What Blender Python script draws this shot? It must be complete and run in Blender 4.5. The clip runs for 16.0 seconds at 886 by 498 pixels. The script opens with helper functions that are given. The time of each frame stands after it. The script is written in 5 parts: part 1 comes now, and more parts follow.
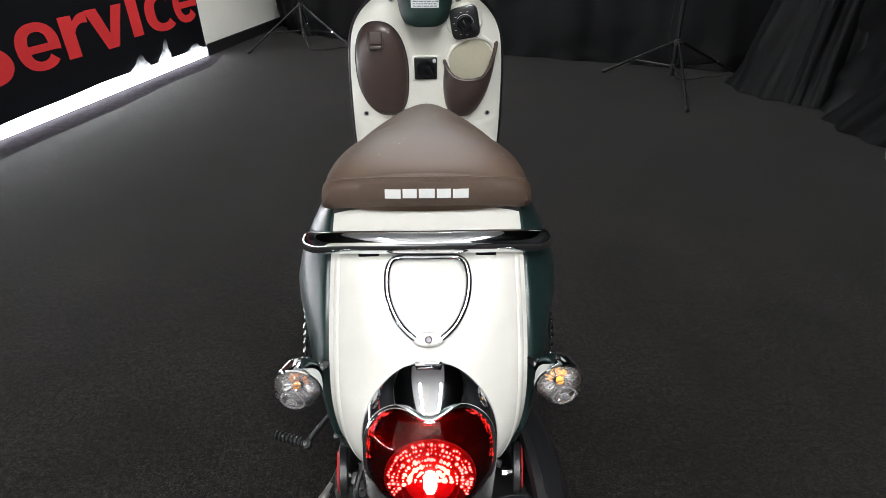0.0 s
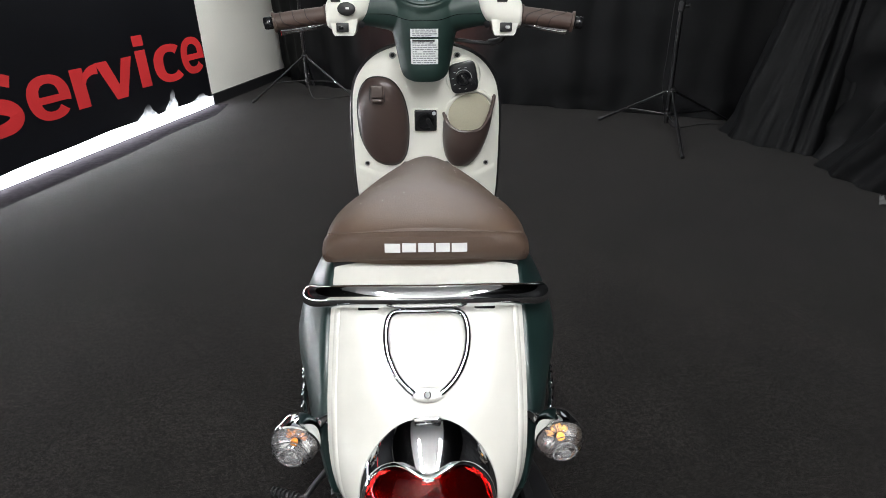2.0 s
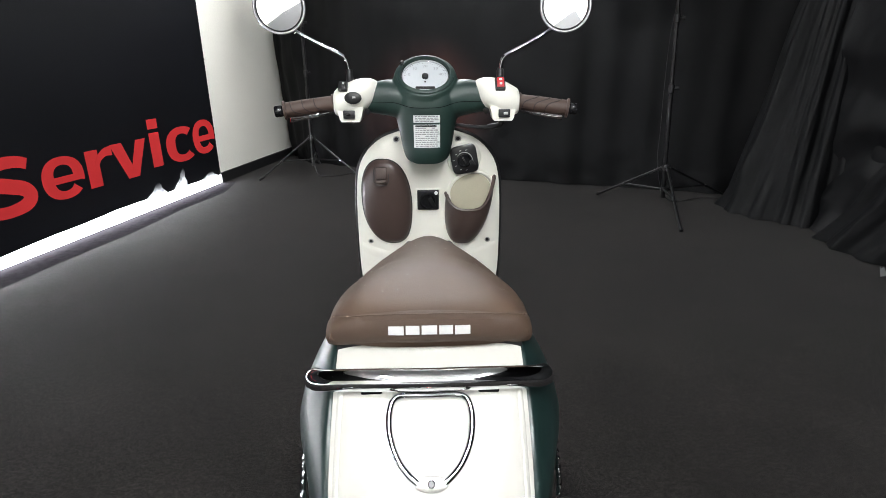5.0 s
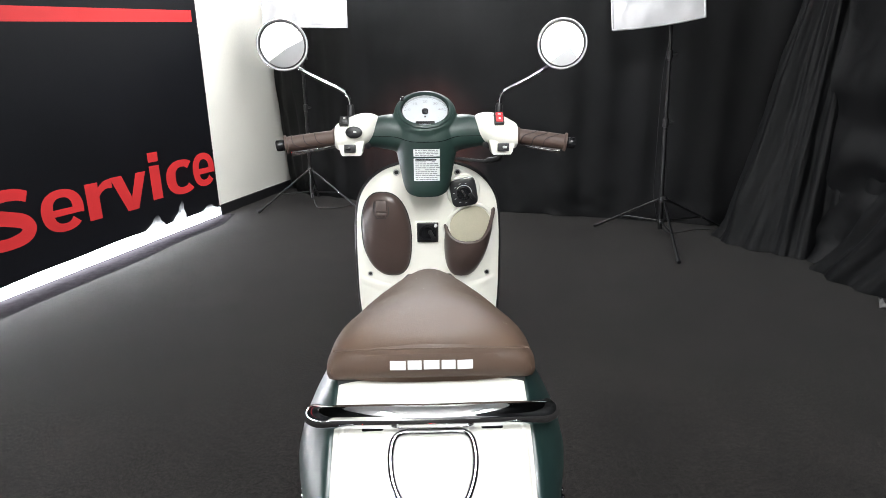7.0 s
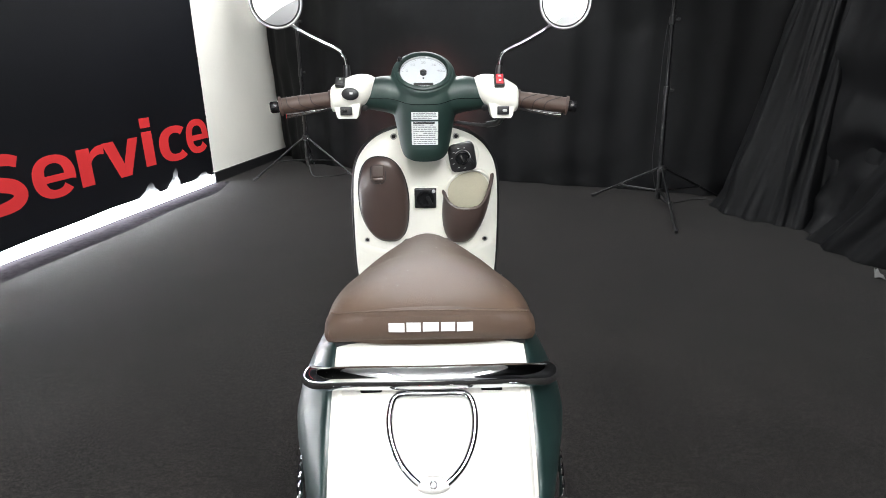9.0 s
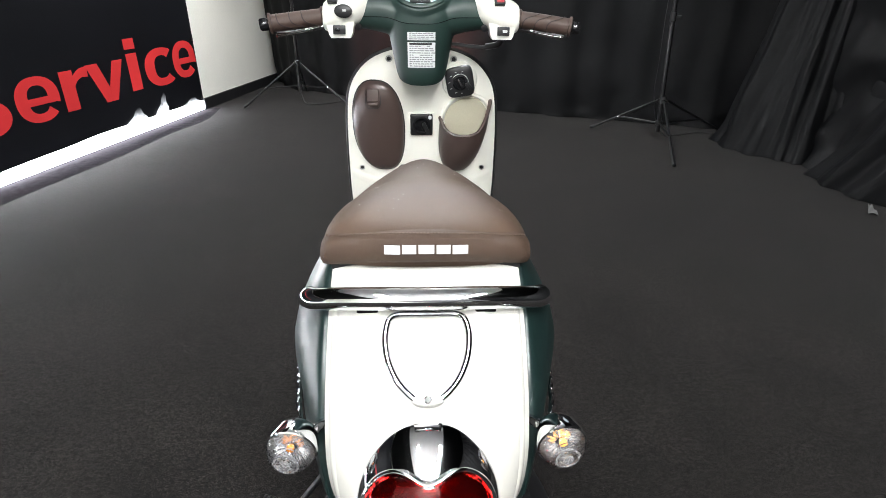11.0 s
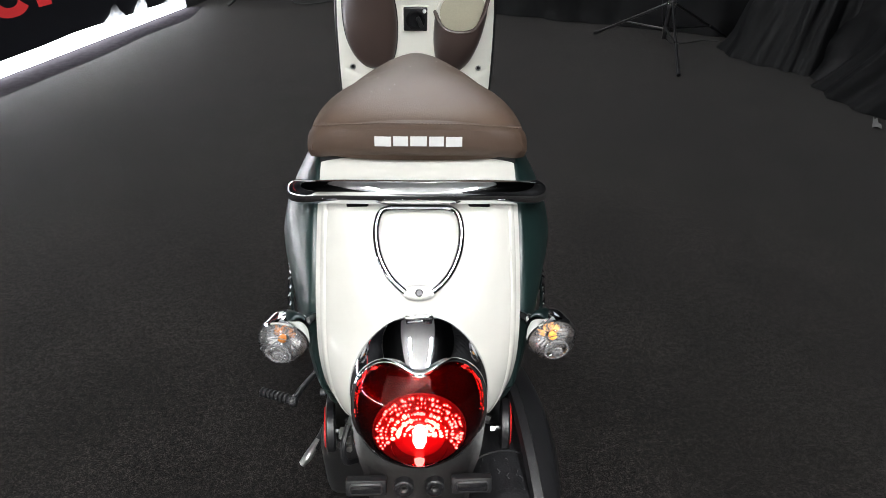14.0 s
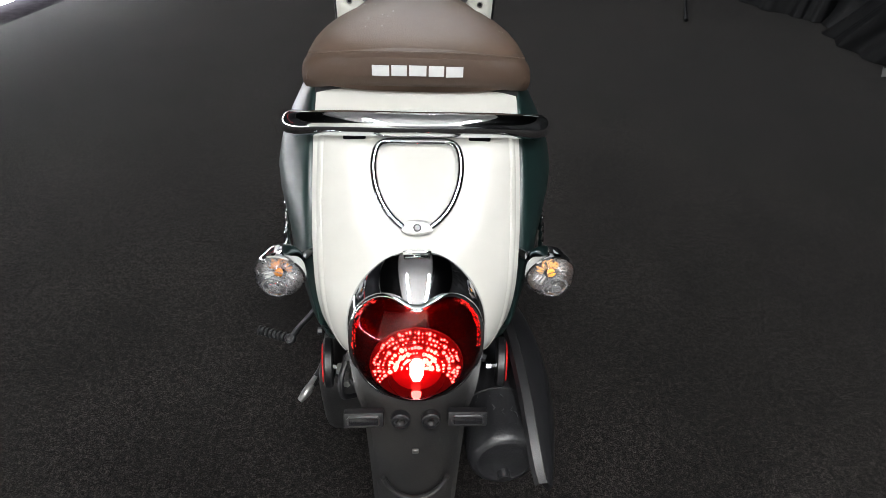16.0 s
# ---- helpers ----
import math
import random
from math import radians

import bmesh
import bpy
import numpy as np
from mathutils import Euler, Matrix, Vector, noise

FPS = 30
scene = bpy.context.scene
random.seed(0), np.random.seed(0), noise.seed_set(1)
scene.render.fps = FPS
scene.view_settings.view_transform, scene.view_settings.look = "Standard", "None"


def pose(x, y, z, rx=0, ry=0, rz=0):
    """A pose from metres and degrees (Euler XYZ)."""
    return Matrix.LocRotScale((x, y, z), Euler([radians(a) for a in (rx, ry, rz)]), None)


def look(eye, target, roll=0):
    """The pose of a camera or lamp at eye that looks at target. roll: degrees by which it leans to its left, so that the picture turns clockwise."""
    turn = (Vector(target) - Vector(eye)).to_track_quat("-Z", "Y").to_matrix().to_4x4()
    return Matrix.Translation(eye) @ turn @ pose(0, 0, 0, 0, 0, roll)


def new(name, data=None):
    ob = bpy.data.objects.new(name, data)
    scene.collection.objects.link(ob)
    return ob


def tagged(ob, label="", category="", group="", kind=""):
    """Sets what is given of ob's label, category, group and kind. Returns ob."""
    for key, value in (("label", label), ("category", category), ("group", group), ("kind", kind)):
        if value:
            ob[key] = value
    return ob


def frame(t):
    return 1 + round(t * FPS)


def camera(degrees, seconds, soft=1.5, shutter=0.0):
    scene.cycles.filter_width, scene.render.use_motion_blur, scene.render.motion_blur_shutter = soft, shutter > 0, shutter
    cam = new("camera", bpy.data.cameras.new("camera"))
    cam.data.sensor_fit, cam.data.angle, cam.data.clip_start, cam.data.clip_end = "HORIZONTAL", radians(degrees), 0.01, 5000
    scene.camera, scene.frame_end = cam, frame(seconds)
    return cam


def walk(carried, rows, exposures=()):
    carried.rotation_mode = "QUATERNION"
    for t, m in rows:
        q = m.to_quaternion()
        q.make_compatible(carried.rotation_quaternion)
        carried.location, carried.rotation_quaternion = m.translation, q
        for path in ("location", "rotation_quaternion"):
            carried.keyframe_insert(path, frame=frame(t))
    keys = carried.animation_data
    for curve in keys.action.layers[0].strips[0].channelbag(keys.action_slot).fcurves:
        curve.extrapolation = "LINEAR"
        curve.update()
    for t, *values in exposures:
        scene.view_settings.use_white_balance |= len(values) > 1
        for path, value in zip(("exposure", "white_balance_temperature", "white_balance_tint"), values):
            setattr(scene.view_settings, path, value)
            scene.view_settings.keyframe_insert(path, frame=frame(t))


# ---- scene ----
cam = camera(78.40, 16.0, soft=0.75)
PATH = [
    (0.0, 0.0021, -0.5786, 0.9587, 58.784, -0.127, -1.607),
    (0.5, 0.0021, -0.5793, 0.9635, 60.151, -0.224, -1.55),
    (1.0, 0.0028, -0.5793, 0.9674, 61.187, -0.198, -1.567),
    (1.5, 0.0033, -0.5791, 0.9708, 62.382, -0.18, -1.596),
    (2.0, 0.0034, -0.5786, 0.973, 63.295, -0.03, -1.64),
    (2.5, 0.0034, -0.5779, 0.9762, 64.553, 0.078, -1.685),
    (3.0, 0.003, -0.5784, 0.9788, 65.75, 0.041, -1.603),
    (3.5, 0.0021, -0.5807, 0.9818, 67.055, 0.214, -1.621),
    (4.0, 0.0023, -0.5807, 0.9834, 68.344, 0.189, -1.507),
    (4.5, 0.0028, -0.5818, 0.9856, 69.665, 0.313, -1.503),
    (7.0, -0.0031, -0.5807, 0.9899, 74.192, 0.385, -1.848),
    (7.5, -0.0036, -0.5776, 0.9872, 74.504, 0.265, -1.876),
    (8.0, -0.0053, -0.5746, 0.9827, 74.063, 0.212, -1.979),
    (8.5, -0.0065, -0.572, 0.9783, 72.69, 0.047, -2.061),
    (9.0, -0.0068, -0.5704, 0.9752, 71.083, 0.029, -2.148),
    (11.5, -0.0078, -0.5714, 0.9587, 62.47, -0.879, -2.399),
    (12.0, -0.0066, -0.5688, 0.9535, 61.03, -0.802, -2.592),
    (12.5, -0.006, -0.5661, 0.9469, 59.644, -1.05, -2.587),
    (13.0, -0.0056, -0.5667, 0.9418, 58.389, -1.099, -2.726),
    (13.5, -0.0042, -0.5664, 0.9379, 56.948, -1.193, -2.719),
    (14.0, -0.0047, -0.5685, 0.9337, 55.21, -1.578, -2.559),
    (14.5, -0.0049, -0.5686, 0.9282, 53.827, -1.742, -2.5),
    (15.0, -0.0062, -0.5685, 0.9228, 52.79, -2.005, -2.466),
    (15.5, -0.0062, -0.57, 0.9189, 51.569, -2.164, -2.433),
    (16.0, -0.0059, -0.5714, 0.9143, 50.118, -2.313, -2.404),
]
walk(cam, [(t, pose(*p)) for t, *p in PATH], exposures=[(0.0, -0.40), (3.5, -0.39), (4.7, -0.24), (7.0, 0.16), (12.5, 0.10), (13.5, -0.22), (14.5, -0.38), (16.0, -0.46)])

# ---- world and lights ----
world = bpy.data.worlds.new("world")
scene.world = world
world.use_nodes = True
world.node_tree.nodes["Background"].inputs[0].default_value = (0.8, 0.9, 1.0, 1)
world.node_tree.nodes["Background"].inputs[1].default_value = 0.02

CEILING = 2.75
# ceiling lights: x, middle y, length, power
# the first three are unseen fill, added to brighten the front wall and curtain
TUBES = [(-0.60, 3.95, 1.2, 34.0), (0.10, 2.60, 1.2, 52.0), (-1.32, 4.75, 0.7, 16.0), (-0.50, -2.30, 3.0, 84.0), (0.66, -2.30, 3.0, 92.0)]


def area_lamp(name, m, sx, sy, power, colour):
    lamp = bpy.data.lights.new(name, "AREA")
    lamp.shape, lamp.size, lamp.size_y, lamp.energy, lamp.color = "RECTANGLE", sx, sy, power, colour
    ob = new(name, lamp)
    ob.matrix_world = m
    return ob


for lx, ly, long, power in TUBES:
    area_lamp("tube_light", pose(lx, ly, CEILING - 0.115), 0.09, long, power, (0.96, 0.99, 1.03))
# the scooter's own headlight, aimed at the curtain ahead
beam = bpy.data.lights.new("headlight_beam", "SPOT")
beam.energy, beam.color, beam.spot_size, beam.spot_blend, beam.shadow_soft_size = 1900.0, (1.0, 0.34, 0.26), radians(22), 1.0, 0.03
beam_ob = new("headlight_beam", beam)
beam_ob.matrix_world = look((-0.002, 1.035, 0.90), (-0.002, 4.3, 0.60))


# ---- materials ----
def mat(name, col, rough=0.5, metal=0.0, var=0.12, scale=25.0, bump=0.0, bscale=300.0, coat=0.0, dirt=0.0, emit=None, power=0.0, spec=0.5, rvar=0.1, coat_rough=0.06):
    m = bpy.data.materials.new(name)
    m.use_nodes = True
    nt = m.node_tree
    b = nt.nodes["Principled BSDF"]
    b.inputs["Roughness"].default_value = rough
    b.inputs["Metallic"].default_value = metal
    b.inputs["Coat Weight"].default_value = coat
    b.inputs["Coat Roughness"].default_value = coat_rough
    b.inputs["Specular IOR Level"].default_value = spec
    co = nt.nodes.new("ShaderNodeTexCoord")
    big = nt.nodes.new("ShaderNodeTexNoise")
    big.inputs["Scale"].default_value, big.inputs["Detail"].default_value = scale, 5.0
    small = nt.nodes.new("ShaderNodeTexNoise")
    small.inputs["Scale"].default_value, small.inputs["Detail"].default_value = bscale, 3.0
    nt.links.new(co.outputs["Object"], big.inputs["Vector"])
    nt.links.new(co.outputs["Object"], small.inputs["Vector"])
    add = nt.nodes.new("ShaderNodeMath")
    add.operation = "ADD"
    nt.links.new(big.outputs["Fac"], add.inputs[0])
    nt.links.new(small.outputs["Fac"], add.inputs[1])
    ramp = nt.nodes.new("ShaderNodeMapRange")
    ramp.inputs["From Min"].default_value, ramp.inputs["From Max"].default_value = 0.6, 1.4
    ramp.inputs["To Min"].default_value, ramp.inputs["To Max"].default_value = 1 - var, 1 + var
    nt.links.new(add.outputs[0], ramp.inputs["Value"])
    mul = nt.nodes.new("ShaderNodeVectorMath")
    mul.operation = "SCALE"
    mul.inputs[0].default_value = col
    nt.links.new(ramp.outputs[0], mul.inputs["Scale"])
    out = mul.outputs[0]
    if dirt:
        spot = nt.nodes.new("ShaderNodeTexNoise")
        spot.inputs["Scale"].default_value, spot.inputs["Detail"].default_value = 6.0, 8.0
        nt.links.new(co.outputs["Object"], spot.inputs["Vector"])
        cut = nt.nodes.new("ShaderNodeMapRange")
        cut.inputs["From Min"].default_value, cut.inputs["From Max"].default_value = 0.52, 0.75
        cut.inputs["To Max"].default_value = dirt
        nt.links.new(spot.outputs["Fac"], cut.inputs["Value"])
        mix = nt.nodes.new("ShaderNodeMix")
        mix.data_type = "RGBA"
        mix.inputs["B"].default_value = (0.16, 0.13, 0.10, 1)
        nt.links.new(cut.outputs[0], mix.inputs["Factor"])
        nt.links.new(out, mix.inputs["A"])
        out = mix.outputs["Result"]
    nt.links.new(out, b.inputs["Base Color"])
    rr = nt.nodes.new("ShaderNodeMapRange")
    rr.inputs["To Min"].default_value, rr.inputs["To Max"].default_value = max(0.02, rough * (1 - rvar)), min(1.0, rough * (1 + rvar))
    nt.links.new(big.outputs["Fac"], rr.inputs["Value"])
    nt.links.new(rr.outputs[0], b.inputs["Roughness"])
    if bump:
        bp = nt.nodes.new("ShaderNodeBump")
        bp.inputs["Strength"].default_value, bp.inputs["Distance"].default_value = bump, 0.002
        nt.links.new(small.outputs["Fac"], bp.inputs["Height"])
        nt.links.new(bp.outputs[0], b.inputs["Normal"])
    if emit:
        b.inputs["Emission Color"].default_value = (*emit, 1)
        b.inputs["Emission Strength"].default_value = power
    return m


def glass_mat(name, tint, gloss=0.9, rough=0.03, milk=0.0):
    """Thin clear or tinted cover: tinted see-through, with gloss by Fresnel."""
    m = bpy.data.materials.new(name)
    m.use_nodes = True
    nt = m.node_tree
    nt.nodes.remove(nt.nodes["Principled BSDF"])
    tr = nt.nodes.new("ShaderNodeBsdfTransparent")
    tr.inputs[0].default_value = (*tint, 1)
    gl = nt.nodes.new("ShaderNodeBsdfGlossy")
    gl.inputs["Roughness"].default_value = rough
    fr = nt.nodes.new("ShaderNodeFresnel")
    fr.inputs["IOR"].default_value = 1.5
    k = nt.nodes.new("ShaderNodeMath")
    k.operation = "MULTIPLY"
    k.inputs[1].default_value = gloss
    nt.links.new(fr.outputs[0], k.inputs[0])
    mx = nt.nodes.new("ShaderNodeMixShader")
    nt.links.new(k.outputs[0], mx.inputs[0])
    df = nt.nodes.new("ShaderNodeBsdfDiffuse")
    df.inputs[0].default_value = (0.85, 0.85, 0.85, 1)
    mk = nt.nodes.new("ShaderNodeMixShader")
    mk.inputs[0].default_value = milk
    nt.links.new(tr.outputs[0], mk.inputs[1])
    nt.links.new(df.outputs[0], mk.inputs[2])
    nt.links.new(mk.outputs[0], mx.inputs[1])
    nt.links.new(gl.outputs[0], mx.inputs[2])
    nt.links.new(mx.outputs[0], nt.nodes["Material Output"].inputs["Surface"])
    return m


CREAM = mat("cream_paint", (0.51, 0.506, 0.464), 0.22, var=0.03, scale=4, coat=0.5, bscale=60)
CREAM_PLASTIC = mat("cream_plastic", (0.82, 0.81, 0.73), 0.34, var=0.04, scale=8, bump=0.05, bscale=500)
GREEN = mat("green_metallic_paint", (0.008, 0.021, 0.0195), 0.38, metal=0.15, var=0.15, scale=6, coat=0.38, bscale=900, coat_rough=0.26)
GREEN_MATT = mat("green_satin_paint", (0.013, 0.031, 0.026), 0.48, metal=0.0, var=0.1, scale=8, coat=0.0, bscale=700)
LEATHER = mat("brown_vinyl", (0.076, 0.048, 0.033), 0.48, var=0.12, scale=9, bump=0.22, bscale=900, spec=0.30)
# same vinyl, with the shade of the seat's rear face put into the colour
LEATHER_SHADE = mat("brown_vinyl_shade", (0.060, 0.038, 0.027), 0.48, var=0.12, scale=9, bump=0.22, bscale=900, spec=0.30)
THREAD = mat("tan_thread", (0.095, 0.066, 0.048), 0.8)
BROWN = mat("brown_plastic", (0.056, 0.038, 0.033), 0.34, var=0.1, scale=12, bump=0.08, bscale=700)
GRIP = mat("brown_rubber", (0.060, 0.036, 0.028), 0.6, var=0.15, scale=30, bump=0.2, bscale=700)
GRIP_RIB = mat("dark_brown_rubber", (0.022, 0.014, 0.012), 0.7)
CHROME = mat("chrome", (0.82, 0.83, 0.85), 0.05, metal=1.0, var=0.03, scale=10)
CHROME_SOFT = mat("satin_chrome", (0.72, 0.72, 0.73), 0.25, metal=0.6, var=0.05, scale=20)
CHROME_DULL = mat("dull_chrome", (0.6, 0.6, 0.6), 0.2, metal=1.0, var=0.1, scale=40, bump=0.05)
STEEL = mat("zinc_steel", (0.45, 0.45, 0.43), 0.35, metal=0.9, var=0.25, scale=60, dirt=0.4)
BLACK = mat("black_plastic", (0.010, 0.010, 0.011), 0.42, var=0.15, scale=30, bump=0.1, bscale=500)
BLACK_GLOSS = mat("glossy_black_plastic", (0.01, 0.01, 0.011), 0.18, var=0.1, scale=30)
GREY_PLASTIC = mat("worn_grey_plastic", (0.0135, 0.0132, 0.0132), 0.42, var=0.3, scale=14, bump=0.15, bscale=400, dirt=0.05)
MUFFLER = mat("black_heatproof_paint", (0.014, 0.014, 0.0152), 0.40, var=0.45, scale=18, bump=0.2, bscale=350, dirt=0.14)
TYRE = mat("tyre_rubber", (0.02, 0.02, 0.02), 0.8, var=0.2, scale=30, bump=0.2)
WHITE_STICKER = mat("white_sticker", (0.75, 0.76, 0.76), 0.45, var=0.03)
INK = mat("grey_ink", (0.25, 0.25, 0.26), 0.6)
INK_FAINT = mat("pale_grey_ink", (0.34, 0.35, 0.37), 0.6)
INK_BLACK = mat("black_ink", (0.02, 0.02, 0.02), 0.6)
LOGO = mat("white_print", (0.55, 0.55, 0.54), 0.5, var=0.05)
RED = mat("red_switch", (0.62, 0.02, 0.03), 0.35)
DARK_RED = mat("dark_red_plastic", (0.09, 0.004, 0.010), 0.3)
RED_REFLECTOR = mat("red_reflector", (0.55, 0.02, 0.02), 0.12, coat=1.0)
DIAL = mat("lit_dial_face", (0.52, 0.54, 0.56), 0.5, var=0.02, emit=(0.9, 0.95, 1.0), power=0.14)
RED_LENS = glass_mat("red_lens", (0.80, 0.030, 0.034), 1.0, 0.02)
CLEAR_LENS = glass_mat("clear_lens", (0.96, 0.96, 0.96), 1.0, 0.03, milk=0.012)
CLEAR_GLASS = glass_mat("clear_glass", (0.97, 0.98, 0.98), 0.12, 0.02)
BULB = mat("lit_tail_bulb", (1, 0.8, 0.5), 0.3, emit=(1.0, 0.88, 0.62), power=150.0)
SPARK_HOT = mat("hot_reflector_facet", (0.9, 0.8, 0.7), 0.3, emit=(1.0, 0.85, 0.55), power=55.0)
SPARK = mat("lit_reflector_facet", (0.9, 0.7, 0.6), 0.3, emit=(1.0, 0.78, 0.60), power=34.0)
AMBER = mat("amber_bulb", (0.70, 0.22, 0.03), 0.2, coat=0.8)
AMBER_LIT = mat("lit_amber_bulb", (0.9, 0.4, 0.05), 0.3, emit=(1.0, 0.42, 0.08), power=1.2)
MIRROR = mat("mirror_glass", (0.92, 0.93, 0.93), 0.01, metal=1.0, var=0.0)
CLOTH = mat("black_cloth", (0.0030, 0.0032, 0.0037), 0.62, var=0.35, scale=3, bump=0.12, bscale=220, spec=0.16)
BANNER = mat("black_banner_vinyl", (0.0040, 0.0044, 0.0062), 0.55, var=0.25, scale=2.5, bump=0.1, bscale=120, spec=0.16)
BANNER_RED = mat("red_banner_print", (0.60, 0.032, 0.034), 0.55, var=0.06, scale=4, spec=0.3)
WALL = mat("off_white_wall_paint", (0.82, 0.81, 0.735), 0.7, var=0.05, scale=2, bump=0.1, bscale=90)
CEIL = mat("white_ceiling_paint", (0.87, 0.87, 0.87), 0.8, var=0.05, scale=3, bump=0.1)
BASE = mat("black_baseboard", (0.012, 0.012, 0.013), 0.45)
RUBBER = mat("matt_black_rubber", (0.006, 0.0058, 0.007), 1.0, spec=0.0)
SHADE_BAND = mat("dark_shade_band", (0.0240, 0.0222, 0.0252), 1.0, spec=0.0, var=0.4, scale=30, bump=0.4, bscale=250)
BOARD = mat("grey_board_paint", (0.13, 0.13, 0.13), 0.6, var=0.08, scale=3)
PAPER = mat("grey_paper", (0.16, 0.16, 0.16), 0.7)
SILVERED = mat("silvered_bowl", (0.90, 0.90, 0.91), 0.22, metal=0.80)
HOOK = mat("dark_chrome", (0.48, 0.48, 0.50), 0.07, metal=1.0, var=0.04, scale=30)
SOFTBOX = mat("white_softbox_cloth", (0.55, 0.55, 0.56), 0.7, var=0.05, scale=5, bump=0.1, bscale=300)
SILVER = mat("silver_piping", (0.6, 0.6, 0.61), 0.4, metal=0.4)
STAND = mat("black_anodised_tube", (0.004, 0.004, 0.0045), 0.35, metal=0.0, var=0.15)


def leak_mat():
    """Painted daylight glow: brightest at the foot, fading out upwards and at the sides."""
    m = bpy.data.materials.new("painted_hem_glow")
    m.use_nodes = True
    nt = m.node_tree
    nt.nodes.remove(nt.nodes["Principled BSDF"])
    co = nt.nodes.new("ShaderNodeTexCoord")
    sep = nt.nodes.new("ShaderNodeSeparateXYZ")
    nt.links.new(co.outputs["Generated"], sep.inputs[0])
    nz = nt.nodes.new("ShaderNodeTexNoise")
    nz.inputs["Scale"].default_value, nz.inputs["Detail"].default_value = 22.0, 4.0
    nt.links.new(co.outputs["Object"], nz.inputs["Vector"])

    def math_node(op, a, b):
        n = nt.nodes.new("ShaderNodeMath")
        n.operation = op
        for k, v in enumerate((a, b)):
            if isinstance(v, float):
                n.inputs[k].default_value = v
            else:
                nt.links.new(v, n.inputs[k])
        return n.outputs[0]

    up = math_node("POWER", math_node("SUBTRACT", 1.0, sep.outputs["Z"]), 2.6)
    patchy = math_node("SUBTRACT", math_node("MULTIPLY", nz.outputs["Fac"], 2.6), 0.55)
    fac = math_node("MINIMUM", math_node("MULTIPLY", up, math_node("MAXIMUM", patchy, 0.0)), 1.0)
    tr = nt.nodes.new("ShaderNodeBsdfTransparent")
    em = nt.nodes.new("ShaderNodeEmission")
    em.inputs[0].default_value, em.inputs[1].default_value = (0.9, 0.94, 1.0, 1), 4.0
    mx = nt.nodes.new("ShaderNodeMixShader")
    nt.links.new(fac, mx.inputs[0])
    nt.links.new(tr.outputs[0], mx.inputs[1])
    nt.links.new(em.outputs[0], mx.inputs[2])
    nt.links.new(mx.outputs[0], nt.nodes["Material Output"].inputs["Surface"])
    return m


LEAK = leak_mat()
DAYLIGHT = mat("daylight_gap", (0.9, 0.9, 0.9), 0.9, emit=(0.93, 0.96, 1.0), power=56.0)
TUBE = mat("lit_tube", (0.9, 0.9, 0.9), 0.5, emit=(1.0, 0.99, 0.98), power=130.0)



def carpet_mat():
    m = bpy.data.materials.new("charcoal_carpet")
    m.use_nodes = True
    nt = m.node_tree
    b = nt.nodes["Principled BSDF"]
    b.inputs["Roughness"].default_value, b.inputs["Specular IOR Level"].default_value = 0.95, 0.1
    b.inputs["Sheen Weight"].default_value, b.inputs["Sheen Roughness"].default_value = 0.05, 0.5
    co = nt.nodes.new("ShaderNodeTexCoord")
    layers = []
    for scale, detail, lo, hi, a, c in ((420.0, 2.0, 0.38, 0.62, 0.22, 2.15), (240.0, 2.0, 0.40, 0.60, 0.48, 1.58), (105.0, 2.0, 0.39, 0.61, 0.50, 1.54), (40.0, 3.0, 0.35, 0.65, 0.80, 1.2), (4.0, 5.0, 0.35, 0.65, 0.78, 1.2), (0.9, 3.0, 0.35, 0.65, 0.85, 1.15)):
        nz = nt.nodes.new("ShaderNodeTexNoise")
        nz.inputs["Scale"].default_value, nz.inputs["Detail"].default_value = scale, detail
        nt.links.new(co.outputs["Object"], nz.inputs["Vector"])
        mr = nt.nodes.new("ShaderNodeMapRange")
        for key, value in (("From Min", lo), ("From Max", hi), ("To Min", a), ("To Max", c)):
            mr.inputs[key].default_value = value
        nt.links.new(nz.outputs["Fac"], mr.inputs["Value"])
        layers.append((nz, mr))
    out = layers[0][1].outputs[0]
    for nz, mr in layers[1:]:
        k = nt.nodes.new("ShaderNodeMath")
        k.operation = "MULTIPLY"
        nt.links.new(out, k.inputs[0])
        nt.links.new(mr.outputs[0], k.inputs[1])
        out = k.outputs[0]
    sc = nt.nodes.new("ShaderNodeVectorMath")
    sc.operation = "SCALE"
    sc.inputs[0].default_value = (0.0071, 0.00605, 0.00565)
    nt.links.new(out, sc.inputs["Scale"])
    nt.links.new(sc.outputs[0], b.inputs["Base Color"])
    bp = nt.nodes.new("ShaderNodeBump")
    bp.inputs["Strength"].default_value, bp.inputs["Distance"].default_value = 0.6, 0.003
    nt.links.new(layers[0][0].outputs["Fac"], bp.inputs["Height"])
    nt.links.new(bp.outputs[0], b.inputs["Normal"])
    return m


CARPET = carpet_mat()


# ---- mesh helpers ----
def part(name, bm, material, parent=None, label="", smooth=True, angle=40):
    bmesh.ops.remove_doubles(bm, verts=bm.verts, dist=1e-6)
    bmesh.ops.recalc_face_normals(bm, faces=bm.faces)
    me = bpy.data.meshes.new(name)
    bm.to_mesh(me)
    bm.free()
    me.materials.append(material)
    if smooth:
        me.polygons.foreach_set("use_smooth", [True] * len(me.polygons))
        me.set_sharp_from_angle(angle=radians(angle))
    ob = new(name, me)
    if parent is not None:
        ob.parent = parent
    return tagged(ob, label)


def thing(name, label, category, at=None, group="", kind=""):
    ob = new(name)
    ob.empty_display_size = 0.1
    if at is not None:
        ob.matrix_world = at
    return tagged(ob, label, category, group, kind)


